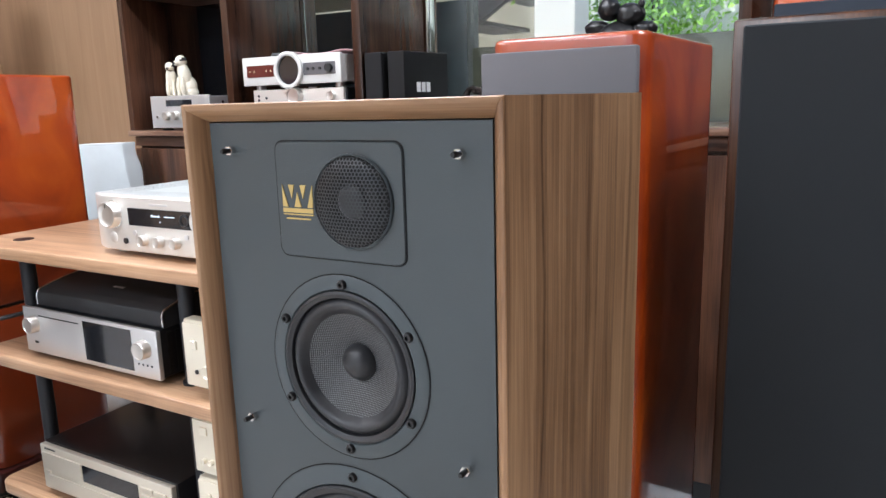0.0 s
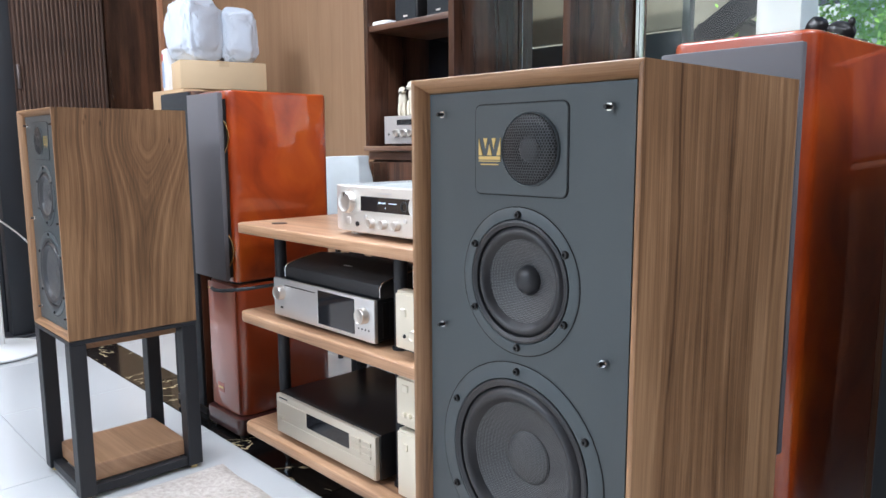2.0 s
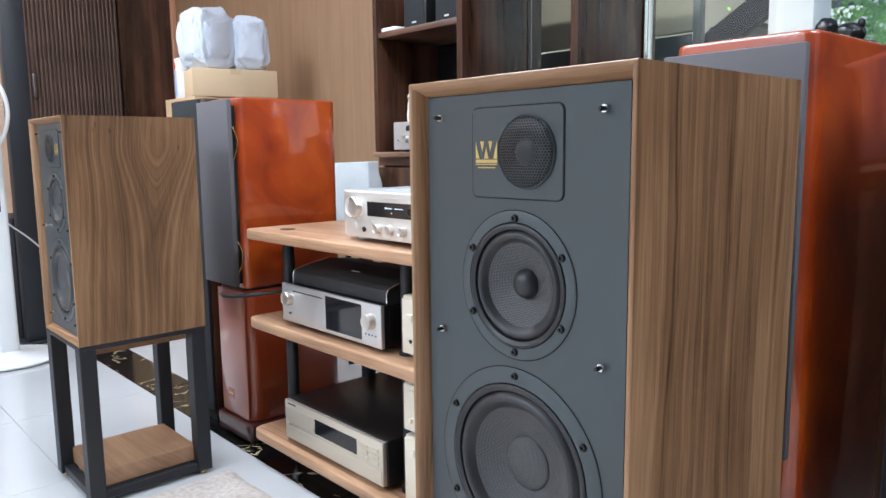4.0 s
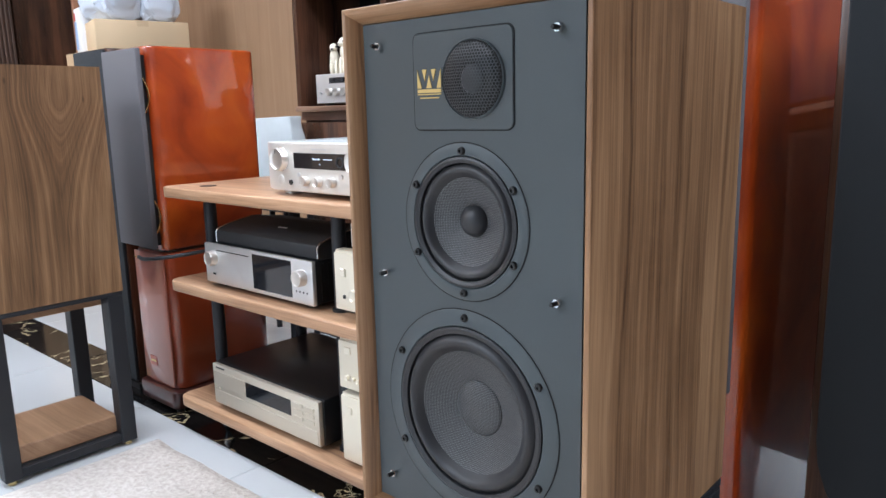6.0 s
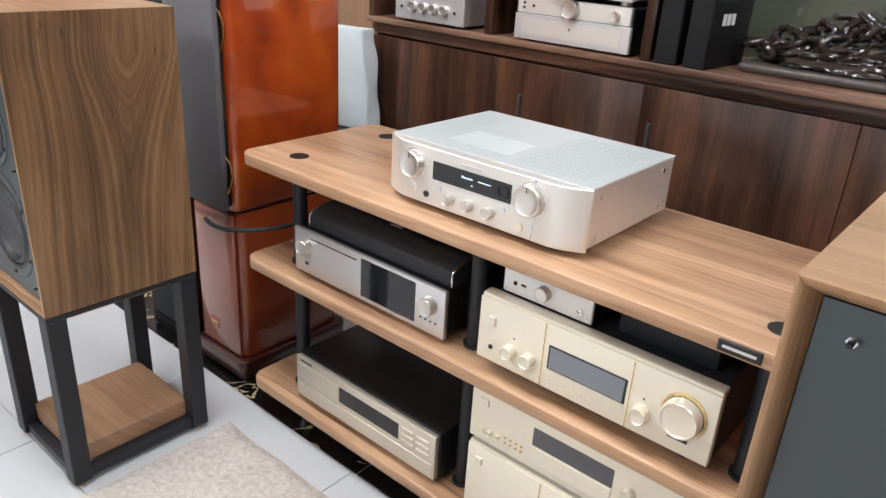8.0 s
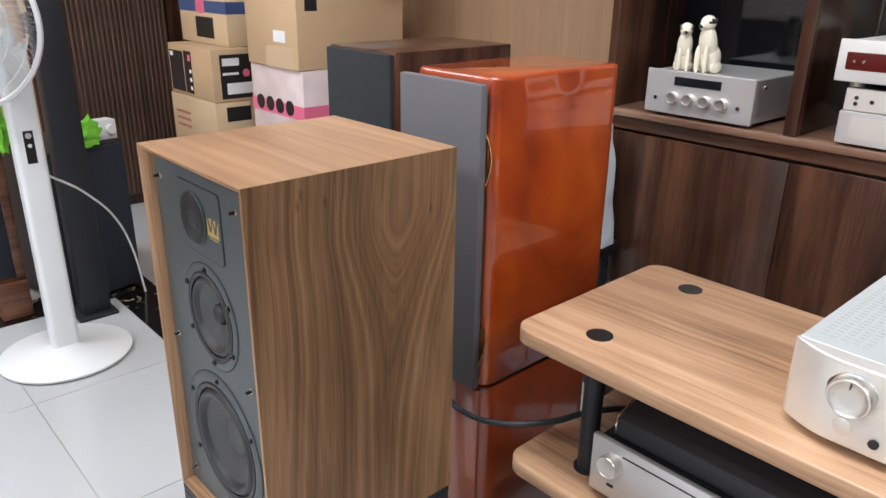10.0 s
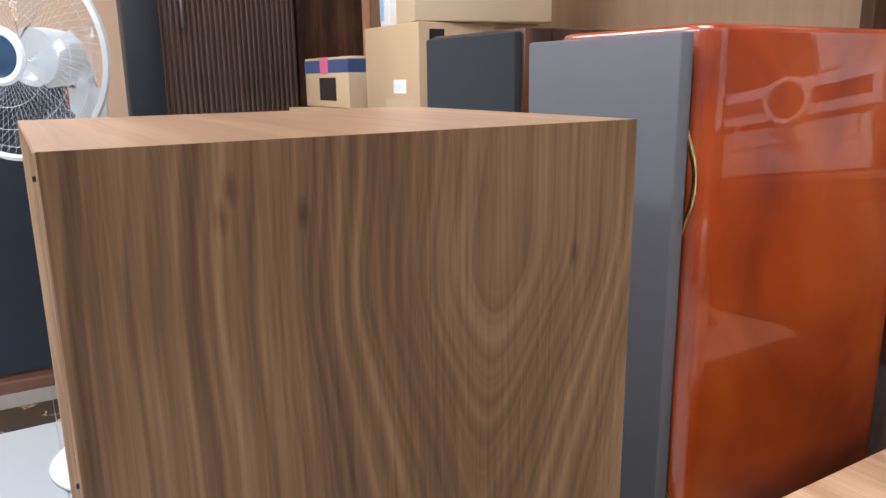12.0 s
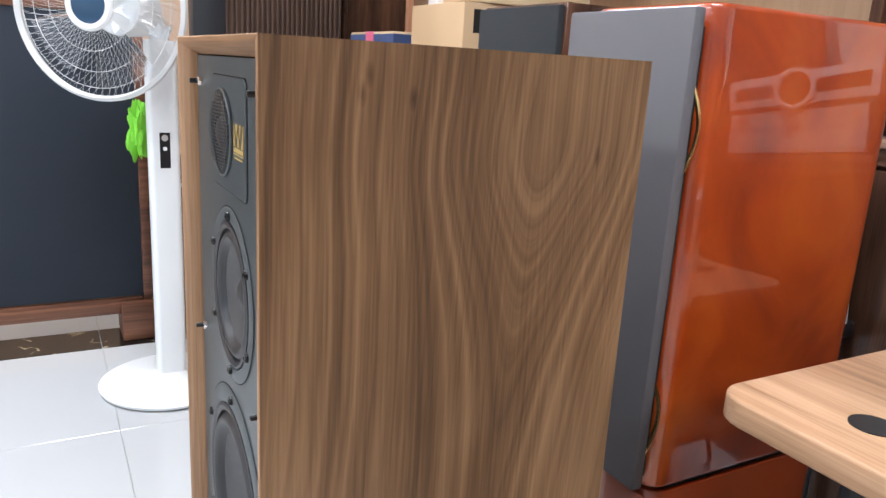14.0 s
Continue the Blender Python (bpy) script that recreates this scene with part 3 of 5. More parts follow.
# ---------------------------------------------------------------- rack
RX0, RX1, RY0, RY1 = -1.556, -0.275, 1.122, 1.545
rack = thing("equipment_rack", "three-tier wooden rack with round black posts", "rack", (0, 0, 0))
for z in (0.697, 0.441, 0.106):
    sh = part("shelf", slab(RX0, RX1, RY0, RY1, z - 0.028, z, 0.035, 0.004, 3), M_RACK, rack)
for x in (-1.437, -0.914, -0.389):
    for y in (1.200, 1.475):
        for z0, z1 in ((0.107, 0.412), (0.442, 0.668)):
            p = part("post", rod((x, y, z0), 0.0165, z1 - z0, "z", 24), M_BLACKM, rack)
            part("collar", rod((x, y, z0), 0.022, 0.006, "z", 24), M_BLACKM, p)
        if x != -0.914:
            part("cap", rod((x, y, 0.697), 0.0215, 0.0012, "z", 28), M_BLACK, rack, "flat black round cap")
        f = part("foot", lathe([(0, 0.0), (0.004, 0.0), (0.016, 0.026), (0.016, 0.034), (0.009, 0.040), (0.009, 0.0775), (0, 0.0775)], (x, y, 0), "z", 24), M_CHROME, rack, "chrome spiked foot")
badge = part("badge", box(-0.448, -0.388, RY0 - 0.003, RY0 + 0.002, 0.674, 0.692, 0.001, 1), M_BLACK, rack, "small black name badge")
part("badge_bar", box(-0.441, -0.395, RY0 - 0.0040, RY0 - 0.003, 0.6810, 0.6850), M_SILVER, badge)


# ---------------------------------------------------------------- loudspeakers with a grey baffle in a walnut frame
def screw(parent, x, y, z):
    s = part("screw", lathe([(0, 0.0), (0.0042, 0.0), (0.0042, 0.002), (0.0034, 0.0032), (0.0018, 0.0032), (0.0016, 0.0012), (0, 0.0012)], (x, y, z), "y", 14), M_BLACK, parent)
    return s


def driver(parent, cx, y, cz, R, rs, rg, rsur, rcone, rcap, name, dome):
    d = part(name, lathe([(R, -0.004), (R, 0.0008), (R - 0.0015, 0.0016), (rg + 0.001, 0.0016), (rg, 0.0004), (rg - 0.001, -0.001)], (cx, y, cz)), M_RING, parent, "round woven-cone drive unit")
    part("groove", lathe([(R + 0.0012, 0.0004), (R, 0.0005)], (cx, y, cz)), M_GAP, d)
    part("basket_lip", lathe([(rg - 0.0008, -0.002), (rg - 0.0008, 0.0020), (rg - 0.003, 0.0028), (rsur + 0.0005, 0.0010), (rsur, -0.003)], (cx, y, cz)), M_RUBBER, d)
    w = rsur - rcone
    sur = [(rsur - w * i / 10, -0.003 + 0.40 * w * math.sin(math.pi * i / 10)) for i in range(11)]
    part("surround", lathe(sur + [(rcone - 0.002, -0.005)], (cx, y, cz)), M_RUBBER, d, "black rubber roll surround")
    depth = 0.42 * (rcone - rcap)
    cone = [(rcone - (rcone - rcap) * i / 8, -0.004 - depth * (i / 8) ** 0.85) for i in range(9)]
    part("cone", lathe(cone, (cx, y, cz), n=64), M_WOVEN, d, "dark grey woven cone")
    cap = [(rcap * math.cos(math.pi / 2 * i / 7), -0.004 - depth + dome * rcap * math.sin(math.pi / 2 * i / 7)) for i in range(8)]
    part("dust_cap", lathe(cap, (cx, y, cz), n=40), M_RUBBER if dome > 0.5 else M_WOVEN, d)
    for i in range(6):
        a = radians(90 + 60 * i)
        screw(d, cx + rs * math.cos(a), y - 0.0014, cz + rs * math.sin(a))


def holed_board(x0, x1, z0, z1, y, deep, holes):
    """A board towards -y with round openings."""
    b = bmesh.new()
    vs = [b.verts.new((x, y, z)) for x, z in ((x0, z0), (x1, z0), (x1, z1), (x0, z1))]
    es = [b.edges.new((vs[i], vs[(i + 1) % 4])) for i in range(4)]
    for cx, cz, r in holes:
        ring = [b.verts.new((cx + r * math.cos(2 * math.pi * i / 56), y, cz + r * math.sin(2 * math.pi * i / 56))) for i in range(56)]
        es += [b.edges.new((ring[i], ring[(i + 1) % 56])) for i in range(56)]
    bmesh.ops.triangle_fill(b, use_beauty=True, use_dissolve=False, edges=es)
    for f in b.faces:
        if f.normal.y > 0:
            f.normal_flip()
    ext = bmesh.ops.extrude_face_region(b, geom=list(b.faces))
    bmesh.ops.translate(b, vec=(0, deep, 0), verts=[v for v in ext["geom"] if isinstance(v, bmesh.types.BMVert)])
    bmesh.ops.recalc_face_normals(b, faces=b.faces)
    return b


def mesh_dome(centre, radius, rise, pitch=0.0032, open_part=0.70):
    """Bowed steel sheet with hexagonal holes, facing -y."""
    bm = bmesh.new()
    cx, cy, cz = centre
    R = pitch / math.sqrt(3)

    def at(x, z):
        q = min(1.0, (x * x + z * z) / radius ** 2)
        return bm.verts.new((cx + x, cy - rise * math.sqrt(1 - q * 0.985), cz + z))

    rows = int(radius / (1.5 * R)) + 1
    for j in range(-rows, rows + 1):
        for i in range(-rows, rows + 1):
            x, z = (i + 0.5 * (j % 2)) * pitch, j * 1.5 * R
            if math.hypot(x, z) > radius - 0.35 * pitch:
                continue
            ang = [radians(90 + 60 * k) for k in range(6)]
            o = [at(x + R * math.cos(a), z + R * math.sin(a)) for a in ang]
            n = [at(x + R * open_part * math.cos(a), z + R * open_part * math.sin(a)) for a in ang]
            for k in range(6):
                bm.faces.new((o[k], n[k], n[k - 5], o[k - 5]))
    return bm


def mitred(p, q, ip, iq, t, fl, deep, d, c):
    """A cabinet board from corner p to q with mitred ends, a thin flat front edge and a bevel down to the baffle."""
    b = bmesh.new()
    rows = []
    for (x, z), (u, w) in ((p, ip), (q, iq)):
        ring = [(0, 0.0), (fl, 0.0), (t, deep), (t, d), (0, d)]
        rows.append([b.verts.new((x + u * k, y, z + w * k)) for k, y in ring])
    for i in range(5):
        j = (i + 1) % 5
        b.faces.new((rows[0][i], rows[0][j], rows[1][j], rows[1][i]))
    b.faces.new(rows[0][::-1])
    b.faces.new(rows[1])
    bmesh.ops.recalc_face_normals(b, faces=b.faces)
    bmesh.ops.bevel(b, geom=[e for e in b.edges if min(v.co.y for v in e.verts) < 0.001 and max(v.co.y for v in e.verts) < 0.001], offset=c, segments=1, affect='EDGES')
    return b


def framed_speaker(name, label, at, h, flip, side_mat):
    w, d, t, fl = 0.300, 0.332, 0.015, 0.005
    s = thing(name, label, "loudspeaker", at, group="pair of walnut speakers")
    a, b = -w / 2, w / 2
    c, yb0 = 0.0008, 0.0165
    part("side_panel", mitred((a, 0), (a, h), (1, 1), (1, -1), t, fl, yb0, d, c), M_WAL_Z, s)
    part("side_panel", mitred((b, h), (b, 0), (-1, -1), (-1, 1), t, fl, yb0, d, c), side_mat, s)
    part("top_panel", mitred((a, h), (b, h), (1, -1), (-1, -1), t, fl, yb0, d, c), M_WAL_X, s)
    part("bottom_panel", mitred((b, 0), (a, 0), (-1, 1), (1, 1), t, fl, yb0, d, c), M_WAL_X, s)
    for ch in s.children:
        ch.data.materials.append(M_EDGE if ch.name.startswith("side") else M_EDGE_X)
        for pg in ch.data.polygons:
            if pg.normal.y < -0.35:
                pg.material_index = 1
    part("back_panel", box(a + t, b - t, d - 0.02, d - 0.004, t, h - t), M_BLACK, s)
    yb = 0.0155
    k = h / 0.564
    baf = part("baffle", holed_board(a + t + 0.001, b - t - 0.001, t + 0.001, h - t - 0.001, yb, 0.018, [(0, 0.3495 * k, 0.0660), (0, 0.1495 * k, 0.0940)]), M_BAFFLE, s, "dark grey painted front baffle")
    # gap round the baffle
    pl = flip * 1.0
    z0, z1 = 0.440 * k, 0.533 * k
    part("groove", add_prism(bmesh.new(), rounded(-0.0623, 0.0623, z0 - 0.001, z1 + 0.001, 0.0085), yb - 0.0006, yb + 0.002), M_GAP, s)
    plate = part("tweeter_plate", add_prism(bmesh.new(), rounded(-0.0612, 0.0612, z0, z1, 0.0078), yb - 0.0016, yb + 0.002, 0.0006, 1), M_BAFFLE, s)
    tx, tz = 0.0155 * pl, 0.4870 * k
    tw = part("tweeter", lathe([(0.0372, 0.0), (0.0372, 0.0022), (0.0362, 0.0032), (0.0355, 0.002)], (tx, yb - 0.0016, tz)), M_RING, plate, "soft dome tweeter under a mesh")
    part("cup", lathe([(0.0356, 0.0008), (0.0, 0.0008)], (tx, yb - 0.0016, tz)), M_GAP, tw)
    part("waveguide", lathe([(0.027, 0.0009), (0.026, 0.0026), (0.0175, 0.0018), (0.0165, 0.0010)], (tx, yb - 0.0016, tz)), M_GAP, tw)
    part("dome", lathe([(0.0135 * math.cos(math.pi / 2 * i / 6), 0.001 + 0.0048 * math.sin(math.pi / 2 * i / 6)) for i in range(7)], (tx, yb - 0.0016, tz)), M_RUBBER, tw, "soft black dome")
    part("mesh", mesh_dome((tx, yb - 0.0034, tz), 0.0358, 0.0072), M_PERF, tw, "perforated black steel mesh")
    # gold crown mark drawn as plain shapes, with bars for the small print
    lx, lz = -0.0400 * pl, 0.4865 * k
    yl = yb - 0.0023
    for q in ([(-0.0155, 0.012), (-0.0155, -0.006), (-0.0100, -0.006)], [(0.0155, 0.012), (0.0100, -0.006), (0.0155, -0.006)],
              [(-0.0090, 0.012), (-0.0030, 0.012), (-0.0058, 0.001)], [(0.0030, 0.012), (0.0090, 0.012), (0.0058, 0.001)], [(-0.0035, -0.006), (0.0035, -0.006), (0.0, 0.006)]):
        part("mark", add_prism(bmesh.new(), [(lx + x, lz + z) for x, z in q], yl, yl + 0.001), M_GOLDP, plate)
    part("mark_bar", box(lx - 0.0155, lx + 0.0155, yl, yl + 0.001, lz - 0.0125, lz - 0.0115), M_GOLDP, plate)
    part("mark_bar", box(lx - 0.0155, lx + 0.0155, yl, yl + 0.001, lz - 0.0105, lz - 0.0070), M_GOLDP, plate)
    part("mark_bar", box(lx - 0.0125, lx + 0.0125, yl, yl + 0.001, lz - 0.0160, lz - 0.0148), M_GOLDP, plate)
    driver(s, 0, yb, 0.3495 * k, 0.0780, 0.0705, 0.0655, 0.0585, 0.0465, 0.0160, "midrange_driver", 0.75)
    driver(s, 0, yb, 0.1495 * k, 0.1115, 0.1035, 0.0935, 0.0850, 0.0680, 0.0300, "woofer", 0.18)
    for x in (-0.110, 0.109):
        for z in (0.525 * k, 0.286 * k, 0.049 * k):
            p = part("grille_stud", lathe([(0, 0), (0.0046, 0), (0.0046, 0.004), (0.0040, 0.005), (0, 0.005)], (x, yb, z), "y", 6), M_CHROME, s, "chrome grille stud")
            part("pin", lathe([(0.0024, 0.005), (0.0024, 0.011), (0.0018, 0.012), (0, 0.012)], (x, yb, z), "y", 12), M_BLACK, p, "black pin")
    return s


def speaker_stand(at, zt):
    s = thing("speaker_stand", "black square-tube speaker stand with a walnut base block", "speaker stand", at, group="speaker stands")
    for x in (-0.13, 0.13):
        for y in (0.02, 0.31):
            leg = part("leg", box(x - 0.02, x + 0.02, y - 0.02, y + 0.02, 0.012, zt - 0.012, 0.002, 1), M_BLACKM, s)
            part("foot", rod((x, y, 0), 0.011, 0.012, "z", 16), M_GOLD, leg, "small brass foot")
    part("top_plate", box(-0.150, 0.150, 0.0, 0.330, zt - 0.012, zt - 0.002, 0.001, 1), M_BLACKM, s)
    part("top_board", box(-0.109, 0.109, 0.041, 0.289, zt - 0.036, zt - 0.0125), M_WAL_X, s)
    for y in (0.02, 0.31):
        part("lower_rail", box(-0.1095, 0.1095, y - 0.012, y + 0.012, 0.014, 0.036, 0.001, 1), M_BLACKM, s)
    for x in (-0.13, 0.13):
        part("lower_rail", box(x - 0.012, x + 0.012, 0.0405, 0.2895, 0.014, 0.036, 0.001, 1), M_BLACKM, s)
    part("base_block", box(-0.117, 0.117, 0.033, 0.297, 0.037, 0.083, 0.002, 1), M_WAL_X, s, "solid walnut base block")
    return s


AX, AY, AZ = -0.137, 0.690, 0.421
BX, BY, BZ = -1.720, 0.672, 0.431
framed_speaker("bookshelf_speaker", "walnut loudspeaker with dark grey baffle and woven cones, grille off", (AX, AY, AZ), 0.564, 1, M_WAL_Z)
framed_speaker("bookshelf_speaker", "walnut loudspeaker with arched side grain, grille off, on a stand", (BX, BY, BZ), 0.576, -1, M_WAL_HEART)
speaker_stand((AX, AY, 0), AZ)
speaker_stand((BX, BY, 0), BZ)


# ---------------------------------------------------------------- orange lacquered floor speakers
def lacquer_speaker(at, label, turn=0, lower=None, rim=0.008, inset=-0.002):
    s = thing("floor_speaker", label, "loudspeaker", at, turn, group="orange floor speakers")
    w, d = 0.203, 0.352
    up = part("upper_cabinet", slab(0, w, 0 if lower is None else -0.019, d, 0.497 if lower is None else 0.068, 1.076, 0.024, 0.007, 3), M_LACQ, s)
    if lower is None:
        part("lower_cabinet", slab(0.002, w - 0.002, 0.002, d - 0.004, 0.068, 0.490, 0.040, 0.004, 2), M_LACQ_SHADED, s, "lacquered lower cabinet, coloured darker red-brown for shade")
        # Thin added panel, pinkish to imitate the floor mirrored in the lacquer.
        part("lower_front", box(0.014, w - 0.014, -0.001, 0.004, 0.076, 0.484, 0.002, 2), mat("floor_reflection_pink", (0.36, 0.120, 0.080), 0.32, coat=1.0, vary=0.06, vscale=4), s, "thin added front sheet, coloured pinkish for the floor's reflection")
        part("joint", slab(0.008, w - 0.008, 0.01, d - 0.012, 0.490, 0.497, 0.03), M_BLACK, s)
    pl = part("plinth", slab(-0.012, w + 0.012, -0.014, d + 0.008, 0.012, 0.066, 0.02, 0.006, 2), M_MAROON, s, "dark maroon plinth")
    for x in (0.01, w - 0.01):
        for y in (0.01, d - 0.02):
            part("spike", rod((x, y, 0), 0.012, 0.0125, "z", 16), M_BLACK, pl)
    g = part("grille", box(-0.001, w - inset, -0.033 if lower is None else -0.040, -0.017 if lower is None else -0.0275, 0.508, 1.076 - rim, 0.003, 2), M_GREYG, s, "grey cloth-covered front grille")
    if lower is not None:
        part("grille_board", box(0.008, w - 0.012, -0.0272, -0.0195, 0.515, 1.040), M_BLACK, s)
    else:
        part("grille_board", box(0.006, w - 0.012, -0.016, -0.001, 0.515, 1.050), M_BLACK, s)
    for z in (0.60, 0.94) if lower is None else ():
        part("bracket", tube([(w - 0.004, -0.016, z - 0.048), (w - 0.003, -0.006, z - 0.026), (w - 0.002, -0.002, z), (w - 0.003, -0.006, z + 0.026), (w - 0.004, -0.016, z + 0.048)], 0.0026), M_GOLD, s, "bowed brass bracket")
    lab = part("name_plate", box(0.055, 0.095, -0.0022 if lower is None else -0.0205, 0.004, 0.125, 0.155), M_LACQ, s, "small orange name plate")
    part("plate_bar", box(0.060, 0.090, -0.003 if lower is None else -0.0213, -0.0022 if lower is None else -0.0206, 0.137, 0.143), M_GOLDP, lab)
    return s


lacquer_speaker((-1.871, 1.180, 0), "glossy orange-red floor speaker with a grey grille beside the rack")
orr = lacquer_speaker((-0.209, 1.140, 0), "glossy orange-red floor speaker with a grey grille behind a walnut speaker", -1.5, M_LACQ, 0.018, 0.005)
orr.scale = (1, 1, 0.981)

# speaker lead from the orange speaker to the rack
lead = solid("speaker_cable", tube([(-1.715, 1.125, 0.484), (-1.66, 1.110, 0.488), (-1.58, 1.115, 0.498), (-1.50, 1.180, 0.512), (-1.47, 1.24, 0.520), (-1.40, 1.32, 0.53)], 0.0055), M_BLACKM, "thick black braided speaker cable with a bare copper end", "cable")
part("copper_end", rod((-1.744, 1.126, 0.484), 0.0022, 0.03, "x", 10), M_GOLD, lead, "bare copper end")

# ---------------------------------------------------------------- tall speaker with a dark cloth front
tall = thing("floor_speaker_dark", "tall brown floor speaker with a dark round-footed cloth grille", "loudspeaker", (0.082, 1.118, 0))
part("cabinet", box(0, 0.36, 0.012, 0.38, 0.03, 1.060, 0.004, 2), M_DARKWAL_Z, tall)
gp_pts = [(0.012, 1.052), (0.348, 1.052)] + [(0.18 + 0.168 * math.cos(radians(a)), 0.46 + 0.168 * math.sin(radians(a))) for a in range(0, -181, -12)]
part("grille", add_prism(bmesh.new(), gp_pts[::-1], 0.0, 0.0115, 0.002, 1), M_CLOTH, tall, "dark charcoal cloth grille")
part("plinth", box(-0.01, 0.37, 0.01, 0.39, 0.0, 0.029, 0.004, 1), M_BLACK, tall)

# ---------------------------------------------------------------- grey-fronted speaker behind
gs = thing("monitor_speaker", "black-fronted floor speaker with a dark walnut top", "loudspeaker", (-2.170, 1.190, 0))
part("cabinet", box(0, 0.217, 0.012, 0.335, 0.02, 1.090, 0.003, 2), M_DARKWAL_Z, gs)
part("grille", box(0.002, 0.215, 0.0, 0.0115, 0.03, 1.086, 0.003, 2), M_CLOTH, gs, "dark charcoal cloth grille")
part("plinth", box(-0.005, 0.222, 0.005, 0.34, 0.0, 0.0195), M_BLACK, gs)

# loose leads behind the rack
random.seed(21)
for i in range(7):
    x = -1.40 + i * 0.17
    pts = [(x, 1.50, 0.50 + 0.02 * (i % 3)), (x + 0.03, 1.60, 0.36), (x + random.uniform(-0.08, 0.08), 1.64, 0.20), (x + random.uniform(-0.1, 0.1), 1.62, 0.06), (x + 0.15, 1.68, 0.006), (x + 0.32, 1.66, 0.006)]
    solid("cable", tube(pts, 0.0045), M_RUBBER, "black lead hanging behind the rack", "cable", group="leads behind the rack")


# ---------------------------------------------------------------- equipment on the rack
def knob(parent, x, y, z, r, out, material, name="knob"):
    """A turned knob on a front that faces -y."""
    metal = M_KNOB if material in (M_SILVERW, M_SILVER, M_SATIN) else material
    return part(name, lathe([(r * 1.04, 0), (r, out * 0.12), (r, out * 0.85), (r * 0.93, out), (r * 0.86, out), (r * 0.80, out * 0.93), (r * 0.45, out * 0.88), (0, out * 0.86)], (x, y, z), "y", 36), metal, parent)


def foot_set(parent, x0, x1, y0, y1, z, h, material=None, r=0.018):
    for x in (x0, x1):
        for y in (y0, y1):
            part("foot", rod((x, y, z), r, h, "z", 20), material or M_BLACK, parent)


# silver streaming amplifier on the top shelf
ZT = 0.6975
amp = thing("network_amplifier", "champagne-silver network amplifier with round knobs and a lit display", "amplifier", (-0.922, 1.190, ZT))
W2 = 0.2205
body = part("chassis", box(-W2 + 0.004, W2 - 0.004, 0.004, 0.30, 0.014, 0.119, 0.002, 1), M_SILVERW, amp)
part("lid", box(-W2 + 0.003, W2 - 0.003, 0.002, 0.302, 0.1192, 0.1205, 0.0006, 1), M_LIDW, amp, "pale vented lid")
# swept side cheeks and flat centre of the front
fp = []
for i in range(9):
    a = i / 8
    fp.append((-W2 + 0.065 * a, 0.0 - 0.024 * math.sin(a * math.pi / 2)))
fr = fp + [(-x, y) for x, y in fp[::-1]] + [(W2, 0.004), (-W2, 0.004)]
bmf = bmesh.new()
add_prism(bmf, fr, 0.012, 0.120, 0.0015, 1, Matrix(((1, 0, 0, 0), (0, 0, 1, 0), (0, 1, 0, 0), (0, 0, 0, 1))))
bmesh.ops.recalc_face_normals(bmf, faces=bmf.faces)
part("front_panel", bmf, M_SILVERW, amp)
YF0 = -0.0245
dsp = part("display", box(-0.092, 0.083, YF0 - 0.0008, YF0 + 0.002, 0.064, 0.098, 0.0006, 1), M_DISP, amp, "black glass display with pale text")
front_text(dsp, "Bluetooth", 0.0062, -0.012, YF0 - 0.0012, 0.0855, M_TEXT)
part("text_bar", box(0.012, 0.040, YF0 - 0.0013, YF0 - 0.0008, 0.0845, 0.0862), M_TEXT, dsp)
part("text_bar", box(-0.002, 0.001, YF0 - 0.0013, YF0 - 0.0008, 0.0735, 0.0755), M_TEXT, dsp)
part("menu_ring", lathe([(0.012, 0), (0.012, 0.002), (0.0105, 0.0025), (0.009, 0.002), (0.009, 0.0)], (0.066, YF0 - 0.0006, 0.0805), "y", 30), M_BLACK, dsp)
part("name_bar", box(-0.028, 0.022, YF0 - 0.0006, YF0 + 0.001, 0.1045, 0.1085), M_SILVER, amp)
for x, r in ((-0.138, 0.026), (0.122, 0.028)):
    c = part("knob_ring", lathe([(r + 0.004, 0), (r + 0.004, 0.0015), (r, 0.003)], (x, YF0 + 0.003, 0.083), "y", 40), M_CHROME, amp)
    k = knob(c, x, YF0 + 0.002, 0.083, r, 0.018, M_SILVERW)
    part("pointer", box(x - 0.0006, x + 0.0006, YF0 - 0.0166, YF0 - 0.0155, 0.083 + r * 0.5, 0.083 + r * 0.85), M_BLACK, k)
for x in (-0.050, -0.006, 0.040):
    knob(amp, x, YF0, 0.037, 0.0105, 0.013, M_SILVER, "tone_knob")
for x, z, r, m in ((-0.075, 0.050, 0.005, M_SILVER), (0.068, 0.050, 0.005, M_SILVER), (0.104, 0.030, 0.008, M_CREAMK), (-0.105, 0.032, 0.006, M_BLACK)):
    part("button", lathe([(r, 0), (r, 0.0025), (0, 0.0028)], (x, YF0, z), "y", 20), m, amp)
part("power_button", lathe([(0.011, 0), (0.011, 0.003), (0.009, 0.004), (0, 0.0038)], (-0.142, YF0 + 0.003, 0.037), "y", 26), M_SILVERW, amp)
part("cheek_seam", box(0.1265, 0.1295, YF0 - 0.0006, YF0 + 0.003, 0.013, 0.119), M_CHROME, amp)
lidlabel = part("lid_panel", box(-0.12, 0.02, 0.05, 0.14, 0.1206, 0.1212), mat("pale_lid_plate", (0.66, 0.70, 0.695), 0.32, metal=0.3), amp)
vm = bpy.data.meshes.new("vent_slot")
vb = box(-0.0045, 0.0045, -0.0008, 0.0008, 0.0, 0.0004)
vb.to_mesh(vm)
vb.free()
vm.materials.append(M_VENT)
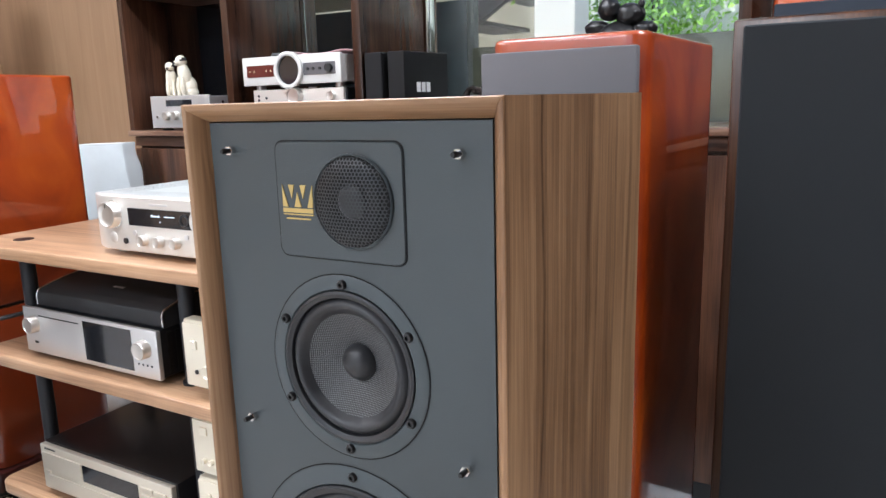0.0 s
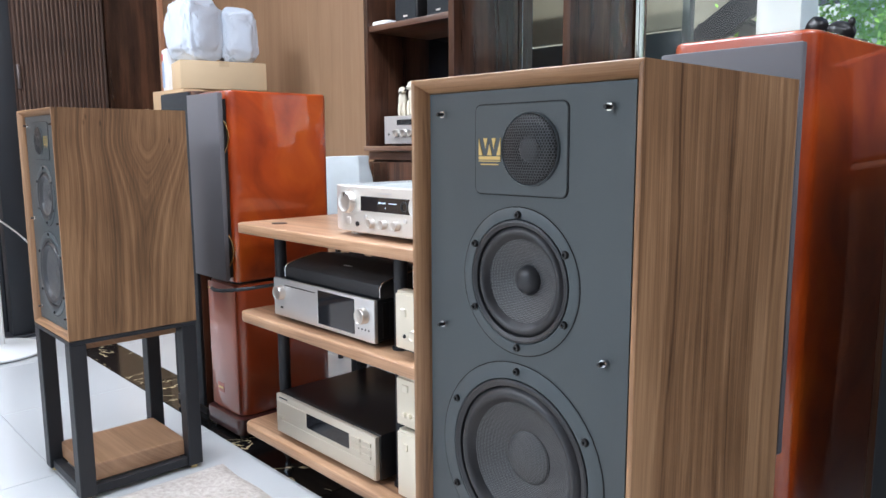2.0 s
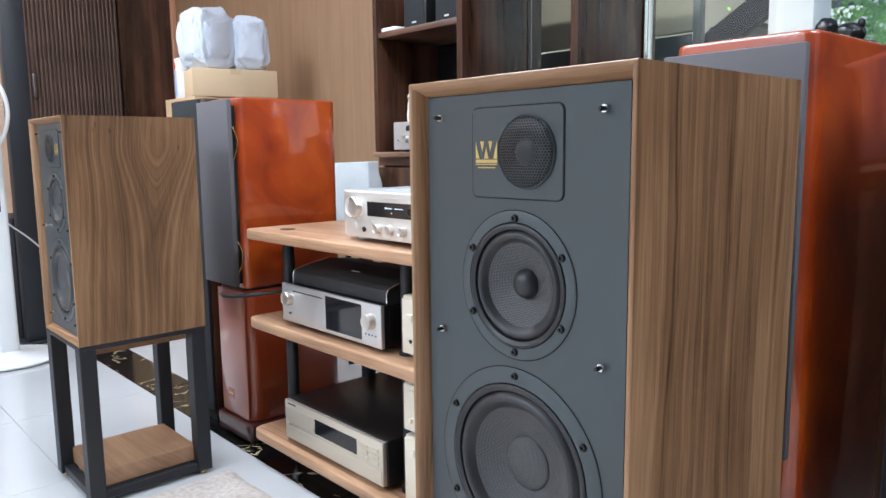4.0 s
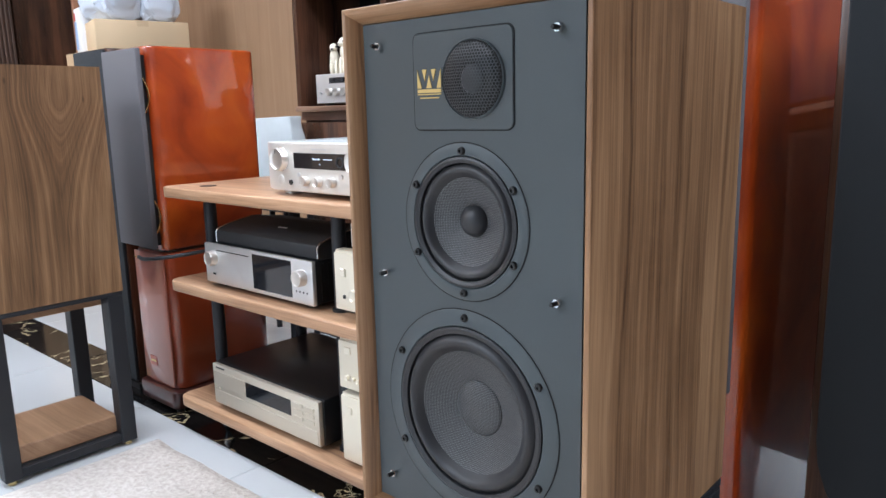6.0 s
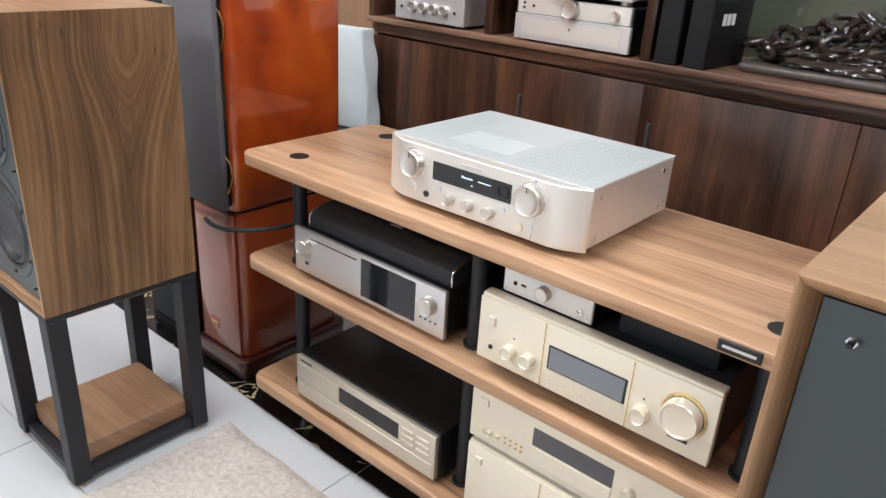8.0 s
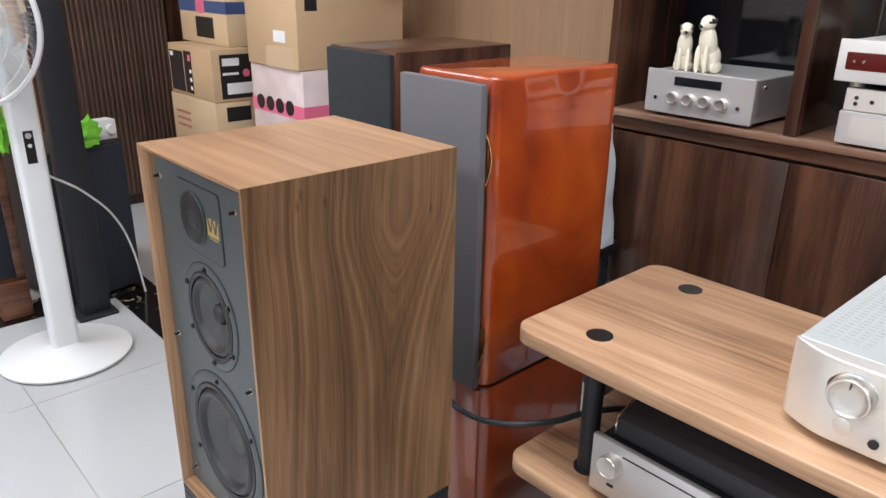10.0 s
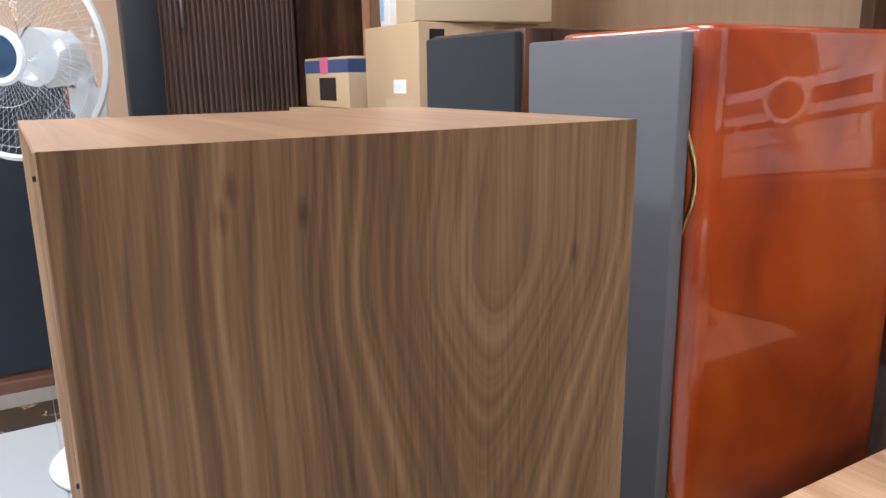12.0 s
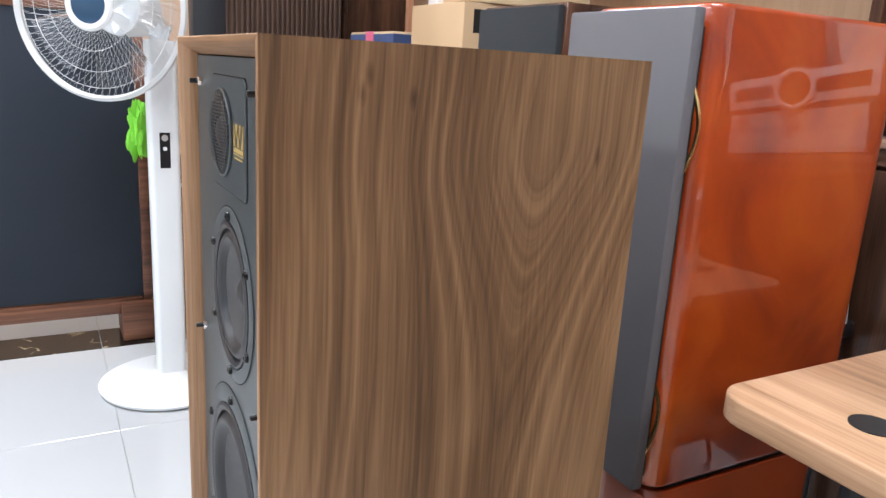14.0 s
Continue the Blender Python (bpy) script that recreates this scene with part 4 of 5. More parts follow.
for rx, ry, nx, ny in ((-0.20, 0.03, 5, 22), (0.045, 0.03, 12, 22)):
    for i in range(nx):
        for j in range(ny):
            v = new("vent_slot", vm)
            v.parent, v.location = amp, (rx + 0.0125 * i, ry + 0.011 * j, 0.1206)
for y in (0.03, 0.26):
    for z in (0.03, 0.10):
        part("side_screw", rod((W2 - 0.0045, y, z), 0.005, 0.0025, "x", 14), M_CHROME, amp)
foot_set(amp, -0.17, 0.17, 0.03, 0.25, 0, 0.0145, M_SILVER, 0.021)
for x in (-0.15, 0.15):
    a = part("antenna", rod((x, 0.312, 0.03), 0.0042, 0.135, "z", 12), M_BLACK, amp, "slim black antenna")
    part("antenna_base", box(x - 0.006, x + 0.006, 0.3025, 0.318, 0.02, 0.042, 0.002, 1), M_BLACK, a)

# silver disc player with a dark screen, and a black bar on top
Z2 = 0.4415
cdp = thing("disc_player", "silver disc player with a dark screen and two knobs", "disc player", (-1.176, 1.152, Z2))
part("chassis", box(-0.215, 0.215, 0.012, 0.33, 0.012, 0.112, 0.002, 1), M_BLACKM, cdp)
part("front_panel", box(-0.222, 0.222, 0, 0.011, 0.012, 0.115, 0.002, 2), M_SATIN, cdp)
part("screen", box(-0.008, 0.146, -0.0008, 0.002, 0.022, 0.108, 0.0006, 1), M_DISP, cdp, "dark glass screen")
part("disc_slot", box(-0.165, -0.022, -0.0006, 0.001, 0.098, 0.1005), M_GAP, cdp)
for x in (-0.182, 0.184):
    knob(cdp, x, 0, 0.078 if x < 0 else 0.074, 0.019, 0.018, M_SATIN)
part("socket", box(-0.188, -0.176, -0.0008, 0.002, 0.034, 0.039), M_GAP, cdp)
for i in range(4):
    part("button", lathe([(0.0024, 0), (0.0024, 0.001), (0, 0.0012)], (0.162 + i * 0.013, 0, 0.040), "y", 12), M_BLACKM, cdp)
foot_set(cdp, -0.17, 0.17, 0.04, 0.28, 0, 0.012)
for i in range(14):
    part("side_fin", box(0.2152, 0.2175, 0.03 + i * 0.0205, 0.04 + i * 0.0205, 0.02, 0.105), M_BLACK, cdp)

bar = thing("soundbar", "black bar-shaped cloth-fronted speaker with chrome end trims", "soundbar", (-1.165, 1.172, Z2 + 0.1125))
bp = [(0.0, 0.005), (0.004, 0.0), (0.20, 0.0), (0.205, 0.006), (0.203, 0.050), (0.12, 0.061), (0.02, 0.042), (0.003, 0.034)]
bmb = bmesh.new()
add_prism(bmb, bp, -0.205, 0.205, 0.003, 2, Matrix.Rotation(radians(90), 4, 'Z'))
bmesh.ops.transform(bmb, matrix=Matrix(((-1, 0, 0, 0), (0, 1, 0, 0), (0, 0, 1, 0), (0, 0, 0, 1))), verts=bmb.verts)
bmesh.ops.recalc_face_normals(bmb, faces=bmb.faces)
part("body", bmb, mat("black_bar_cloth", (0.020, 0.021, 0.023), 0.6, bump=0.2, scale=900, vary=0.1), bar)
for x in (-0.2065, 0.2065):
    part("end_trim", tube([(x, 0.002, 0.005), (x, 0.005, 0.034), (x, 0.022, 0.0415), (x, 0.115, 0.0595)], 0.0022), M_CHROME, bar, "thin chrome end trim")
part("name_bar", box(-0.016, 0.016, 0.06, 0.066, 0.0488, 0.0515), M_SILVER, bar)

# champagne disc player below
Z3 = 0.1065
dvd = thing("disc_player", "pale gold disc player with a black wooden case", "disc player", (-1.170, 1.143, Z3))
part("case", box(-0.225, 0.225, 0.014, 0.34, 0.012, 0.126, 0.003, 2), M_BLACK, dvd, "glossy black case")
part("front_panel", box(-0.222, 0.222, 0, 0.0135, 0.014, 0.123, 0.002, 2), M_GOLDG, dvd)
part("lower_flap", box(-0.218, 0.218, -0.002, 0.001, 0.017, 0.052, 0.001, 1), M_GOLDG, dvd)
part("tray", box(-0.214, -0.072, -0.003, 0.001, 0.066, 0.106, 0.001, 1), M_GOLDG, dvd)
part("display", box(-0.070, 0.118, -0.001, 0.001, 0.064, 0.104, 0.0006, 1), M_DISP, dvd, "dark glass display")
part("name_bar", box(-0.205, -0.165, -0.0008, 0.001, 0.1135, 0.117), M_BLACKM, dvd)
for i in range(2):
    for j in range(3):
        part("button", box(0.128 + i * 0.042, 0.164 + i * 0.042, -0.003, 0.001, 0.062 + j * 0.016, 0.072 + j * 0.016, 0.001, 1), M_GOLDG, dvd)
part("power_button", box(-0.212, -0.190, -0.004, 0.001, 0.054, 0.062, 0.001, 1), M_GOLDG, dvd)
foot_set(dvd, -0.18, 0.18, 0.04, 0.30, 0, 0.0125)


def cream_front(parent, w, z0, z1):
    part("front_panel", box(-w / 2, w / 2, 0, 0.016, z0, z1, 0.003, 2), M_CREAM, parent)
    part("crown", box(-w / 2 + 0.001, w / 2 - 0.001, 0.004, 0.03, z1 - 0.004, z1 + 0.006, 0.003, 2), M_CREAM, parent)


DXC = -0.647
d1 = thing("integrated_amplifier", "cream-gold integrated amplifier with a large volume knob", "amplifier", (DXC, 1.142, Z2))
part("chassis", box(-0.212, 0.212, 0.017, 0.36, 0.016, 0.150, 0.002, 1), M_BLACKM, d1)
cream_front(d1, 0.437, 0.026, 0.150)
dis = part("display_frame", box(-0.070, 0.076, -0.001, 0.001, 0.066, 0.112, 0.001, 1), M_BLACKM, d1)
part("display", box(-0.066, 0.072, -0.002, -0.0005, 0.069, 0.109), M_DISPG, dis, "grey glass display")
for x in (-0.080, 0.072 + 0.010):
    part("panel_seam", box(x - 0.001, x + 0.001, -0.0006, 0.001, 0.028, 0.148), M_GOLD, d1)
for x, r in ((-0.146, 0.0125), (-0.106, 0.0125), (0.106, 0.0145)):
    knob(d1, x, 0, 0.066, r, 0.017, M_CREAMK)
vr = part("knob_ring", lathe([(0.036, 0), (0.036, 0.003), (0.033, 0.004)], (0.170, 0, 0.096), "y", 44), M_GOLD, d1)
knob(vr, 0.170, 0, 0.096, 0.031, 0.024, M_CREAMK, "volume_knob")
part("emblem", box(0.152, 0.184, -0.0015, 0.001, 0.049, 0.055, 0.0006, 1), M_INK, d1)
part("power_button", box(-0.196, -0.182, -0.003, 0.001, 0.100, 0.117, 0.001, 1), M_CREAMK, d1)
part("socket", rod((-0.188, 0.0005, 0.056), 0.0045, 0.002, "y", 16), M_INK, d1)
for x in (-0.062, -0.034, -0.018, -0.002, 0.014, 0.050):
    part("button", lathe([(0.0026, 0), (0.0026, 0.002), (0, 0.002)], (x, 0, 0.046), "y", 12), M_CREAMK, d1)
for x in (-0.140, 0.106):
    part("index_dot", rod((x, 0.0004, 0.092), 0.0018, 0.001, "y", 10), M_INK, d1)
foot_set(d1, -0.17, 0.17, 0.05, 0.30, 0, 0.0165)
for i in range(20):
    part("lid_slot", box(-0.19, -0.06, 0.05 + i * 0.012, 0.054 + i * 0.012, 0.150, 0.1506), M_GAP, d1)

d2z = Z3 + 0.181
d3 = thing("power_amplifier", "cream-gold power amplifier with a plain three-panel front", "amplifier", (DXC, 1.142, Z3))
part("chassis", box(-0.212, 0.212, 0.017, 0.36, 0.014, 0.170, 0.002, 1), M_BLACKM, d3)
cream_front(d3, 0.437, 0.014, 0.166)
for x in (-0.050, 0.040):
    part("panel_seam", box(x - 0.001, x + 0.001, -0.0006, 0.001, 0.016, 0.164), M_GOLD, d3)
part("power_button", box(-0.197, -0.182, -0.003, 0.001, 0.126, 0.143, 0.001, 1), M_CREAMK, d3)
foot_set(d3, -0.17, 0.17, 0.05, 0.30, 0, 0.0145)
d2 = thing("preamplifier", "cream-gold preamplifier with a grey display and many small controls", "amplifier", (DXC, 1.142, Z3 + 0.172))
part("chassis", box(-0.212, 0.212, 0.017, 0.36, 0.012, 0.124, 0.002, 1), M_BLACKM, d2)
cream_front(d2, 0.437, 0.012, 0.120)
part("display", box(-0.078, 0.082, -0.001, 0.001, 0.064, 0.102, 0.0006, 1), M_DISPD, d2, "dark grey display")
part("flap", box(-0.078, 0.082, -0.0025, 0.001, 0.028, 0.062, 0.001, 1), M_CREAM, d2)
for x in (0.113, 0.158, 0.195):
    knob(d2, x, 0, 0.074, 0.0115, 0.016, M_CREAMK)
for x in (-0.188, -0.170, -0.152):
    knob(d2, x, 0, 0.040, 0.0055, 0.009, M_CREAMK, "small_knob")
for i in range(4):
    for j in range(2):
        part("button", lathe([(0.0024, 0), (0.0024, 0.002), (0, 0.002)], (-0.135 + i * 0.012, 0, 0.036 + j * 0.011), "y", 10), M_GOLD, d2)
part("power_button", box(-0.197, -0.178, -0.003, 0.001, 0.092, 0.108, 0.001, 1), M_CREAMK, d2)
for x in (0.092, 0.130, 0.151, 0.172, 0.193):
    part("key", box(x, x + 0.018, -0.003, 0.001, 0.024, 0.040, 0.001, 1), M_CREAMK, d2)
foot_set(d2, -0.17, 0.17, 0.05, 0.30, 0, 0.0125)

sa = thing("headphone_amplifier", "small silver box amplifier with one knob", "amplifier", (-0.752, 1.172, Z2 + 0.1565))
part("chassis", box(-0.086, 0.086, 0.007, 0.20, 0.003, 0.050, 0.001, 1), M_BLACKM, sa)
part("front_panel", box(-0.089, 0.089, 0, 0.0065, 0.002, 0.052, 0.0012, 1), M_SILVER, sa)
knob(sa, -0.004, 0, 0.026, 0.0135, 0.014, M_SILVER)
part("toggle", lathe([(0.006, 0), (0.006, 0.004), (0.003, 0.005), (0.003, 0.012), (0, 0.013)], (0.066, 0, 0.018), "y", 16), M_CHROME, sa)
part("socket", rod((-0.064, 0.0005, 0.023), 0.004, 0.0015, "y", 14), M_GAP, sa)
part("usb_slot", box(-0.052, -0.042, -0.0008, 0.001, 0.022, 0.026), M_GAP, sa)
for x in (-0.082, 0.082):
    for z in (0.009, 0.045):
        part("corner_screw", lathe([(0.003, 0), (0.003, 0.0015), (0, 0.0018)], (x, 0, z), "y", 10), M_CHROME, sa)
foot_set(sa, -0.07, 0.07, 0.03, 0.17, -0.001, 0.0042, None, 0.006)
bb = thing("black_box", "flat matt black box lying on the cream amplifier", "box", (-0.545, 1.200, Z2 + 0.1515))
part("body", box(-0.083, 0.083, 0, 0.18, 0.001, 0.052, 0.003, 2), M_BLACKM, bb)
part("base", box(-0.075, 0.075, 0.01, 0.17, -0.001, 0.001), M_BLACK, bb)

# ---------------------------------------------------------------- things on the cabinet ledge
ZL = 0.9085
da = thing("tuner_amplifier", "small silver amplifier with four knobs on the cabinet ledge", "amplifier", (-1.722, 1.925, ZL))
part("chassis", box(-0.132, 0.132, 0.009, 0.26, 0.008, 0.108, 0.002, 1), M_SILVER, da)
part("front_panel", box(-0.138, 0.138, 0, 0.0085, 0.008, 0.112, 0.002, 1), M_SILVER, da)
part("display", box(-0.062, 0.058, -0.001, 0.001, 0.078, 0.098), M_DISP, da, "black display strip")
for x in (-0.060, -0.018, 0.024, 0.066):
    knob(da, x, 0, 0.048, 0.0135, 0.015, M_SILVER)
for x in (-0.108, 0.105):
    part("button", lathe([(0.005, 0), (0.005, 0.003), (0, 0.003)], (x, 0, 0.044), "y", 14), M_CHROME, da)
foot_set(da, -0.1, 0.1, 0.03, 0.22, 0, 0.0085)
for y in (0.06, 0.2):
    part("side_screw", rod((0.1315, y, 0.088), 0.005, 0.003, "x", 12), M_CHROME, da)

lo = thing("power_amplifier", "silver stereo amplifier with one large knob on the cabinet ledge", "amplifier", (-1.228, 1.927, ZL))
part("chassis", box(-0.172, 0.172, 0.012, 0.33, 0.006, 0.118, 0.002, 1), M_BLACKM, lo)
part("front_panel", box(-0.175, 0.175, 0, 0.0115, 0.006, 0.072, 0.0015, 1), M_SILVER, lo)
part("recess", box(-0.150, 0.150, -0.0008, 0.001, 0.018, 0.062), M_SILVERW, lo)
part("lamp", rod((0.0, 0.0, 0.046), 0.0022, 0.002, "y", 10), M_GAP, lo)
part("upper_front", box(-0.170, 0.170, 0.001, 0.0115, 0.0735, 0.118, 0.0015, 1), M_SILVERW, lo)
knob(lo, 0.0, 0.001, 0.097, 0.024, 0.020, M_SILVERW)
knob(lo, 0.128, 0.001, 0.095, 0.013, 0.012, M_SILVERW)
for x, z in ((-0.148, 0.100), (-0.148, 0.088), (-0.118, 0.094)):
    part("socket", rod((x, 0.0015, z), 0.004, 0.002, "y", 12), M_BLACKM, lo)
foot_set(lo, -0.14, 0.14, 0.04, 0.28, 0, 0.0065)

tb = thing("tube_amplifier", "white amplifier with a round window and dark red panels", "amplifier", (-1.240, 1.917, ZL + 0.1185))
part("chassis", box(-0.180, 0.180, 0.012, 0.32, 0.014, 0.090, 0.002, 1), M_SHELL, tb)
part("front_panel", box(-0.184, 0.184, 0, 0.0115, 0.012, 0.094, 0.003, 2), M_SHELL, tb)
part("dark_strip", box(-0.166, -0.052, -0.001, 0.001, 0.036, 0.070), mat("dark_red_glass", (0.09, 0.012, 0.010), 0.1), tb)
part("dark_strip", box(0.052, 0.166, -0.001, 0.001, 0.036, 0.070), M_DISPD, tb)
rg = part("window_ring", lathe([(0.052, -0.002), (0.052, 0.010), (0.047, 0.012), (0.041, 0.010), (0.041, -0.001)], (0.0, 0, 0.052), "y", 44), M_SHELL, tb)
part("window_glass", rod((0.0, -0.0005, 0.052), 0.041, 0.002, "y", 40), M_DISP, rg, "dark round glass")
for x in (-0.150, -0.132, -0.085, -0.068):
    part("stud", rod((x, 0.0, 0.053), 0.003, 0.005, "y", 10), M_CHROME, tb)
for x in (0.068, 0.088, 0.112):
    part("stud", rod((x, 0.0, 0.053), 0.0045, 0.004, "y", 10), M_INK, tb)
knob(tb, 0.145, 0, 0.053, 0.012, 0.010, M_INK)
foot_set(tb, -0.15, 0.15, 0.04, 0.28, 0, 0.0145, M_SILVER, 0.014)
pap = bmesh.new()
bmesh.ops.create_grid(pap, x_segments=14, y_segments=10, size=0.5)
for v in pap.verts:
    v.co = Vector((v.co.x * 0.24, v.co.y * 0.17, 0.004 + 0.006 * math.sin(9 * v.co.x + 2) * math.cos(5 * v.co.y) + 0.006 * abs(v.co.x)))
bmesh.ops.solidify(pap, geom=list(pap.faces), thickness=0.0012)
solid("paper_sheet", pap, M_PINKP, "curled pink paper sheet lying on the white amplifier", "paper", (-1.155, 2.02, ZL + 0.1185 + 0.0925), 8)
pen = thing("marker_pen", "short red and black marker pen on the white amplifier", "pen", (-1.30, 1.955, ZL + 0.1185 + 0.0985), 20)
part("barrel", rod((0, 0, 0), 0.007, 0.055, "x", 14, 0.002), M_RED, pen)
part("pen_cap", rod((-0.03, 0, 0), 0.0075, 0.0305, "x", 14, 0.002), M_BLACK, pen)


def dog(at, h, turn):
    """A seated ceramic dog, one plain shape."""
    b = bmesh.new()
    s = h / 0.13
    def blob(x, y, z, rx, ry, rz, rot=0):
        q = bmesh.new()
        bmesh.ops.create_uvsphere(q, u_segments=16, v_segments=10, radius=1)
        merge(b, q, Matrix.Translation((x * s, y * s, z * s)) @ Matrix.Rotation(radians(rot), 4, 'X') @ Matrix.Diagonal((rx * s, ry * s, rz * s, 1)))
    blob(0, 0.010, 0.032, 0.023, 0.026, 0.032)
    blob(0, -0.002, 0.064, 0.020, 0.020, 0.042, 12)
    blob(0, -0.010, 0.107, 0.0165, 0.018, 0.018)
    blob(0, -0.026, 0.101, 0.008, 0.011, 0.008)
    for sx in (-1, 1):
        blob(sx * 0.011, -0.018, 0.030, 0.0065, 0.0075, 0.031)
        blob(sx * 0.017, 0.012, 0.014, 0.008, 0.020, 0.014)
        blob(sx * 0.0135, -0.004, 0.113, 0.0055, 0.005, 0.007)
    ob = solid("dog_figurine", b, M_DOG, "glazed cream ceramic figurine with black ears on a silver amplifier", "figurine", at, turn, "pair of figurines")
    ob.data.materials.append(M_BLACK)
    for pg in ob.data.polygons:
        ear = pg.center.z > 0.1075 * s and abs(pg.center.x) > 0.0128 * s
        nose = pg.center.y < -0.0345 * s and pg.center.z > 0.095 * s
        if ear or nose:
            pg.material_index = 1
    return ob


dog((-1.792, 1.965, ZL + 0.1075), 0.118, 28)
dog((-1.735, 1.972, ZL + 0.1075), 0.138, -10)


M_CASE = mat("matt_black_carton", (0.007, 0.007, 0.008), 0.6, bump=0.1, scale=300, vary=0.1, spec=0.25)


def black_case(at, turn, w):
    c = thing("black_case", "upright matt black carton with a pale printed mark", "carton", at, turn, group="black cartons")
    part("carton", box(-w / 2, w / 2, 0, 0.21, 0, 0.205, 0.002, 1), M_CASE, c)
    part("lid_seam", box(-w / 2 - 0.0006, w / 2 + 0.0006, 0.004, 0.206, 0.186, 0.1872), M_GAP, c)
    for i in range(3):
        part("print_mark", box(w / 2 - 0.001, w / 2 + 0.001, 0.055 + i * 0.023, 0.072 + i * 0.023, 0.098, 0.124), M_PAPERW, c)
    return c


black_case((-0.955, 1.928, ZL), 0, 0.055)
black_case((-0.883, 1.930, ZL), -4, 0.055)

# dark carving of coiled roots on a rough base
rb = bmesh.new()
random.seed(4)
add_box(rb, -0.05, 0.40, -0.06, 0.12, 0.0, 0.022, 0.009, 3)
carving = thing("wood_carving", "dark polished carving of coiled shapes on a grey rough base", "sculpture", (-0.755, 2.06, ZL))
part("base", rb, mat("grey_brown_stone_base", (0.055, 0.044, 0.038), 0.4, bump=1.0, scale=30, vary=0.3, vscale=12), carving)
core = bmesh.new()
bmesh.ops.create_icosphere(core, subdivisions=5, radius=1)
for v in core.verts:
    n = v.co.normalized()
    k = 0.86 + 0.30 * noise.noise(n * 2.4 + Vector((2, 5, 1))) + 0.20 * abs(noise.noise(n * 6.5)) + 0.07 * noise.noise(n * 15)
    v.co = Vector((0.175 + n.x * k * 0.215, 0.025 + n.y * k * 0.075, max(0.021, 0.045 + n.z * k * 0.085 * (0.75 + 0.35 * n.x))))
part("root_mass", core, M_BRONZE, carving)
for i in range(44):
    x0 = -0.03 + 0.41 * i / 44
    hh = 0.045 + 0.075 * min(1, i / 18) * random.uniform(0.7, 1.1)
    pts = []
    a0 = random.uniform(0, 6)
    zb = random.uniform(0.1, 0.5)
    for j in range(5):
        a = a0 + j * random.uniform(0.6, 1.3)
        pts.append((x0 + 0.030 * math.cos(a) + random.uniform(-0.02, 0.02), 0.02 + 0.05 * math.sin(a), 0.03 + hh * (zb + (1 - zb) * j / 4) * random.uniform(0.75, 1.0)))
    part("coil", tube(pts, random.uniform(0.005, 0.011), steps=5), M_BRONZE, carving)
# small dark figure standing on the ledge behind the orange speaker
fg = bmesh.new()
for x, y, z, rx, ry, rz in ((0, 0, 0.018, 0.085, 0.055, 0.018), (0.0, 0, 0.10, 0.060, 0.045, 0.10), (0.0, 0, 0.195, 0.052, 0.038, 0.045), (-0.022, -0.006, 0.268, 0.026, 0.026, 0.027),
                            (0.024, 0.004, 0.254, 0.034, 0.030, 0.026), (0.050, 0.0, 0.274, 0.008, 0.008, 0.011), (-0.052, 0, 0.228, 0.030, 0.020, 0.018), (0.058, 0.004, 0.220, 0.030, 0.022, 0.018)):
    q = bmesh.new()
    bmesh.ops.create_icosphere(q, subdivisions=4, radius=1)
    for v in q.verts:
        v.co *= 1 + 0.10 * noise.noise(v.co * 2.1 + Vector((x * 90, z * 40, 3)))
    merge(fg, q, Matrix.Translation((x, y, z)) @ Matrix.Diagonal((rx, ry, rz, 1)))
bmesh.ops.translate(fg, vec=(0, 0, -min(v.co.z for v in fg.verts)), verts=fg.verts)
solid("dark_statue", fg, M_STATUE, "black cast statuette on the cabinet ledge", "statue", (-0.298, 1.985, ZL))
# upper shelf: two small black speakers and a folded white cloth
for x in (-1.80, -1.62):
    c = thing("cube_speaker", "small black cube speaker on the upper cabinet shelf", "loudspeaker", (x, 1.99, 1.3675), group="cube speakers")
    part("cabinet", box(-0.065, 0.065, 0, 0.13, 0.002, 0.135, 0.006, 2), M_BLACK, c)
    part("grille", box(-0.058, 0.058, -0.003, 0.001, 0.01, 0.128, 0.002, 1), M_CLOTH, c)
    part("name_bar", box(-0.012, 0.012, -0.0038, -0.003, 0.022, 0.028), M_SILVER, c)
    part("pad", box(-0.05, 0.05, 0.01, 0.12, 0, 0.002), M_RUBBER, c)
solid("folded_cloth", slab(-0.05, 0.05, -0.03, 0.05, 0, 0.016, 0.02, 0.006, 2), M_PAPERW, "folded white cloth on the upper shelf", "cloth", (-1.91, 1.975, 1.3675))

# ---------------------------------------------------------------- far corner: boxes, bag, fan, panels
def carton(name, label, at, size, material, turn=0):
    c = thing(name, label, "cardboard box", (at[0] + 0.035, at[1] + 0.035, at[2]), turn, group="stacked boxes")
    w, d, h = size
    part("carton", box(-w / 2, w / 2, -d / 2, d / 2, 0, h, 0.004, 2), material, c)
    part("flap_seam", box(-w / 2 + 0.003, w / 2 - 0.003, -0.0015, 0.0015, h - 0.001, h + 0.0006), M_GAP, c)
    part("tape", box(-w / 2 - 0.0006, w / 2 + 0.0006, -0.025, 0.025, h * 0.8, h + 0.0009), M_TAPE, c)
    return c


def print_panel(parent, x0, x1, y, z0, z1, material):
    return part("printed_panel", box(x0, x1, y - 0.0008, y + 0.001, z0, z1), material, parent)


def side_panel_print(parent, x, y0, y1, z0, z1, material):
    return part("printed_panel", box(x - 0.001, x + 0.0008, y0, y1, z0, z1), material, parent)


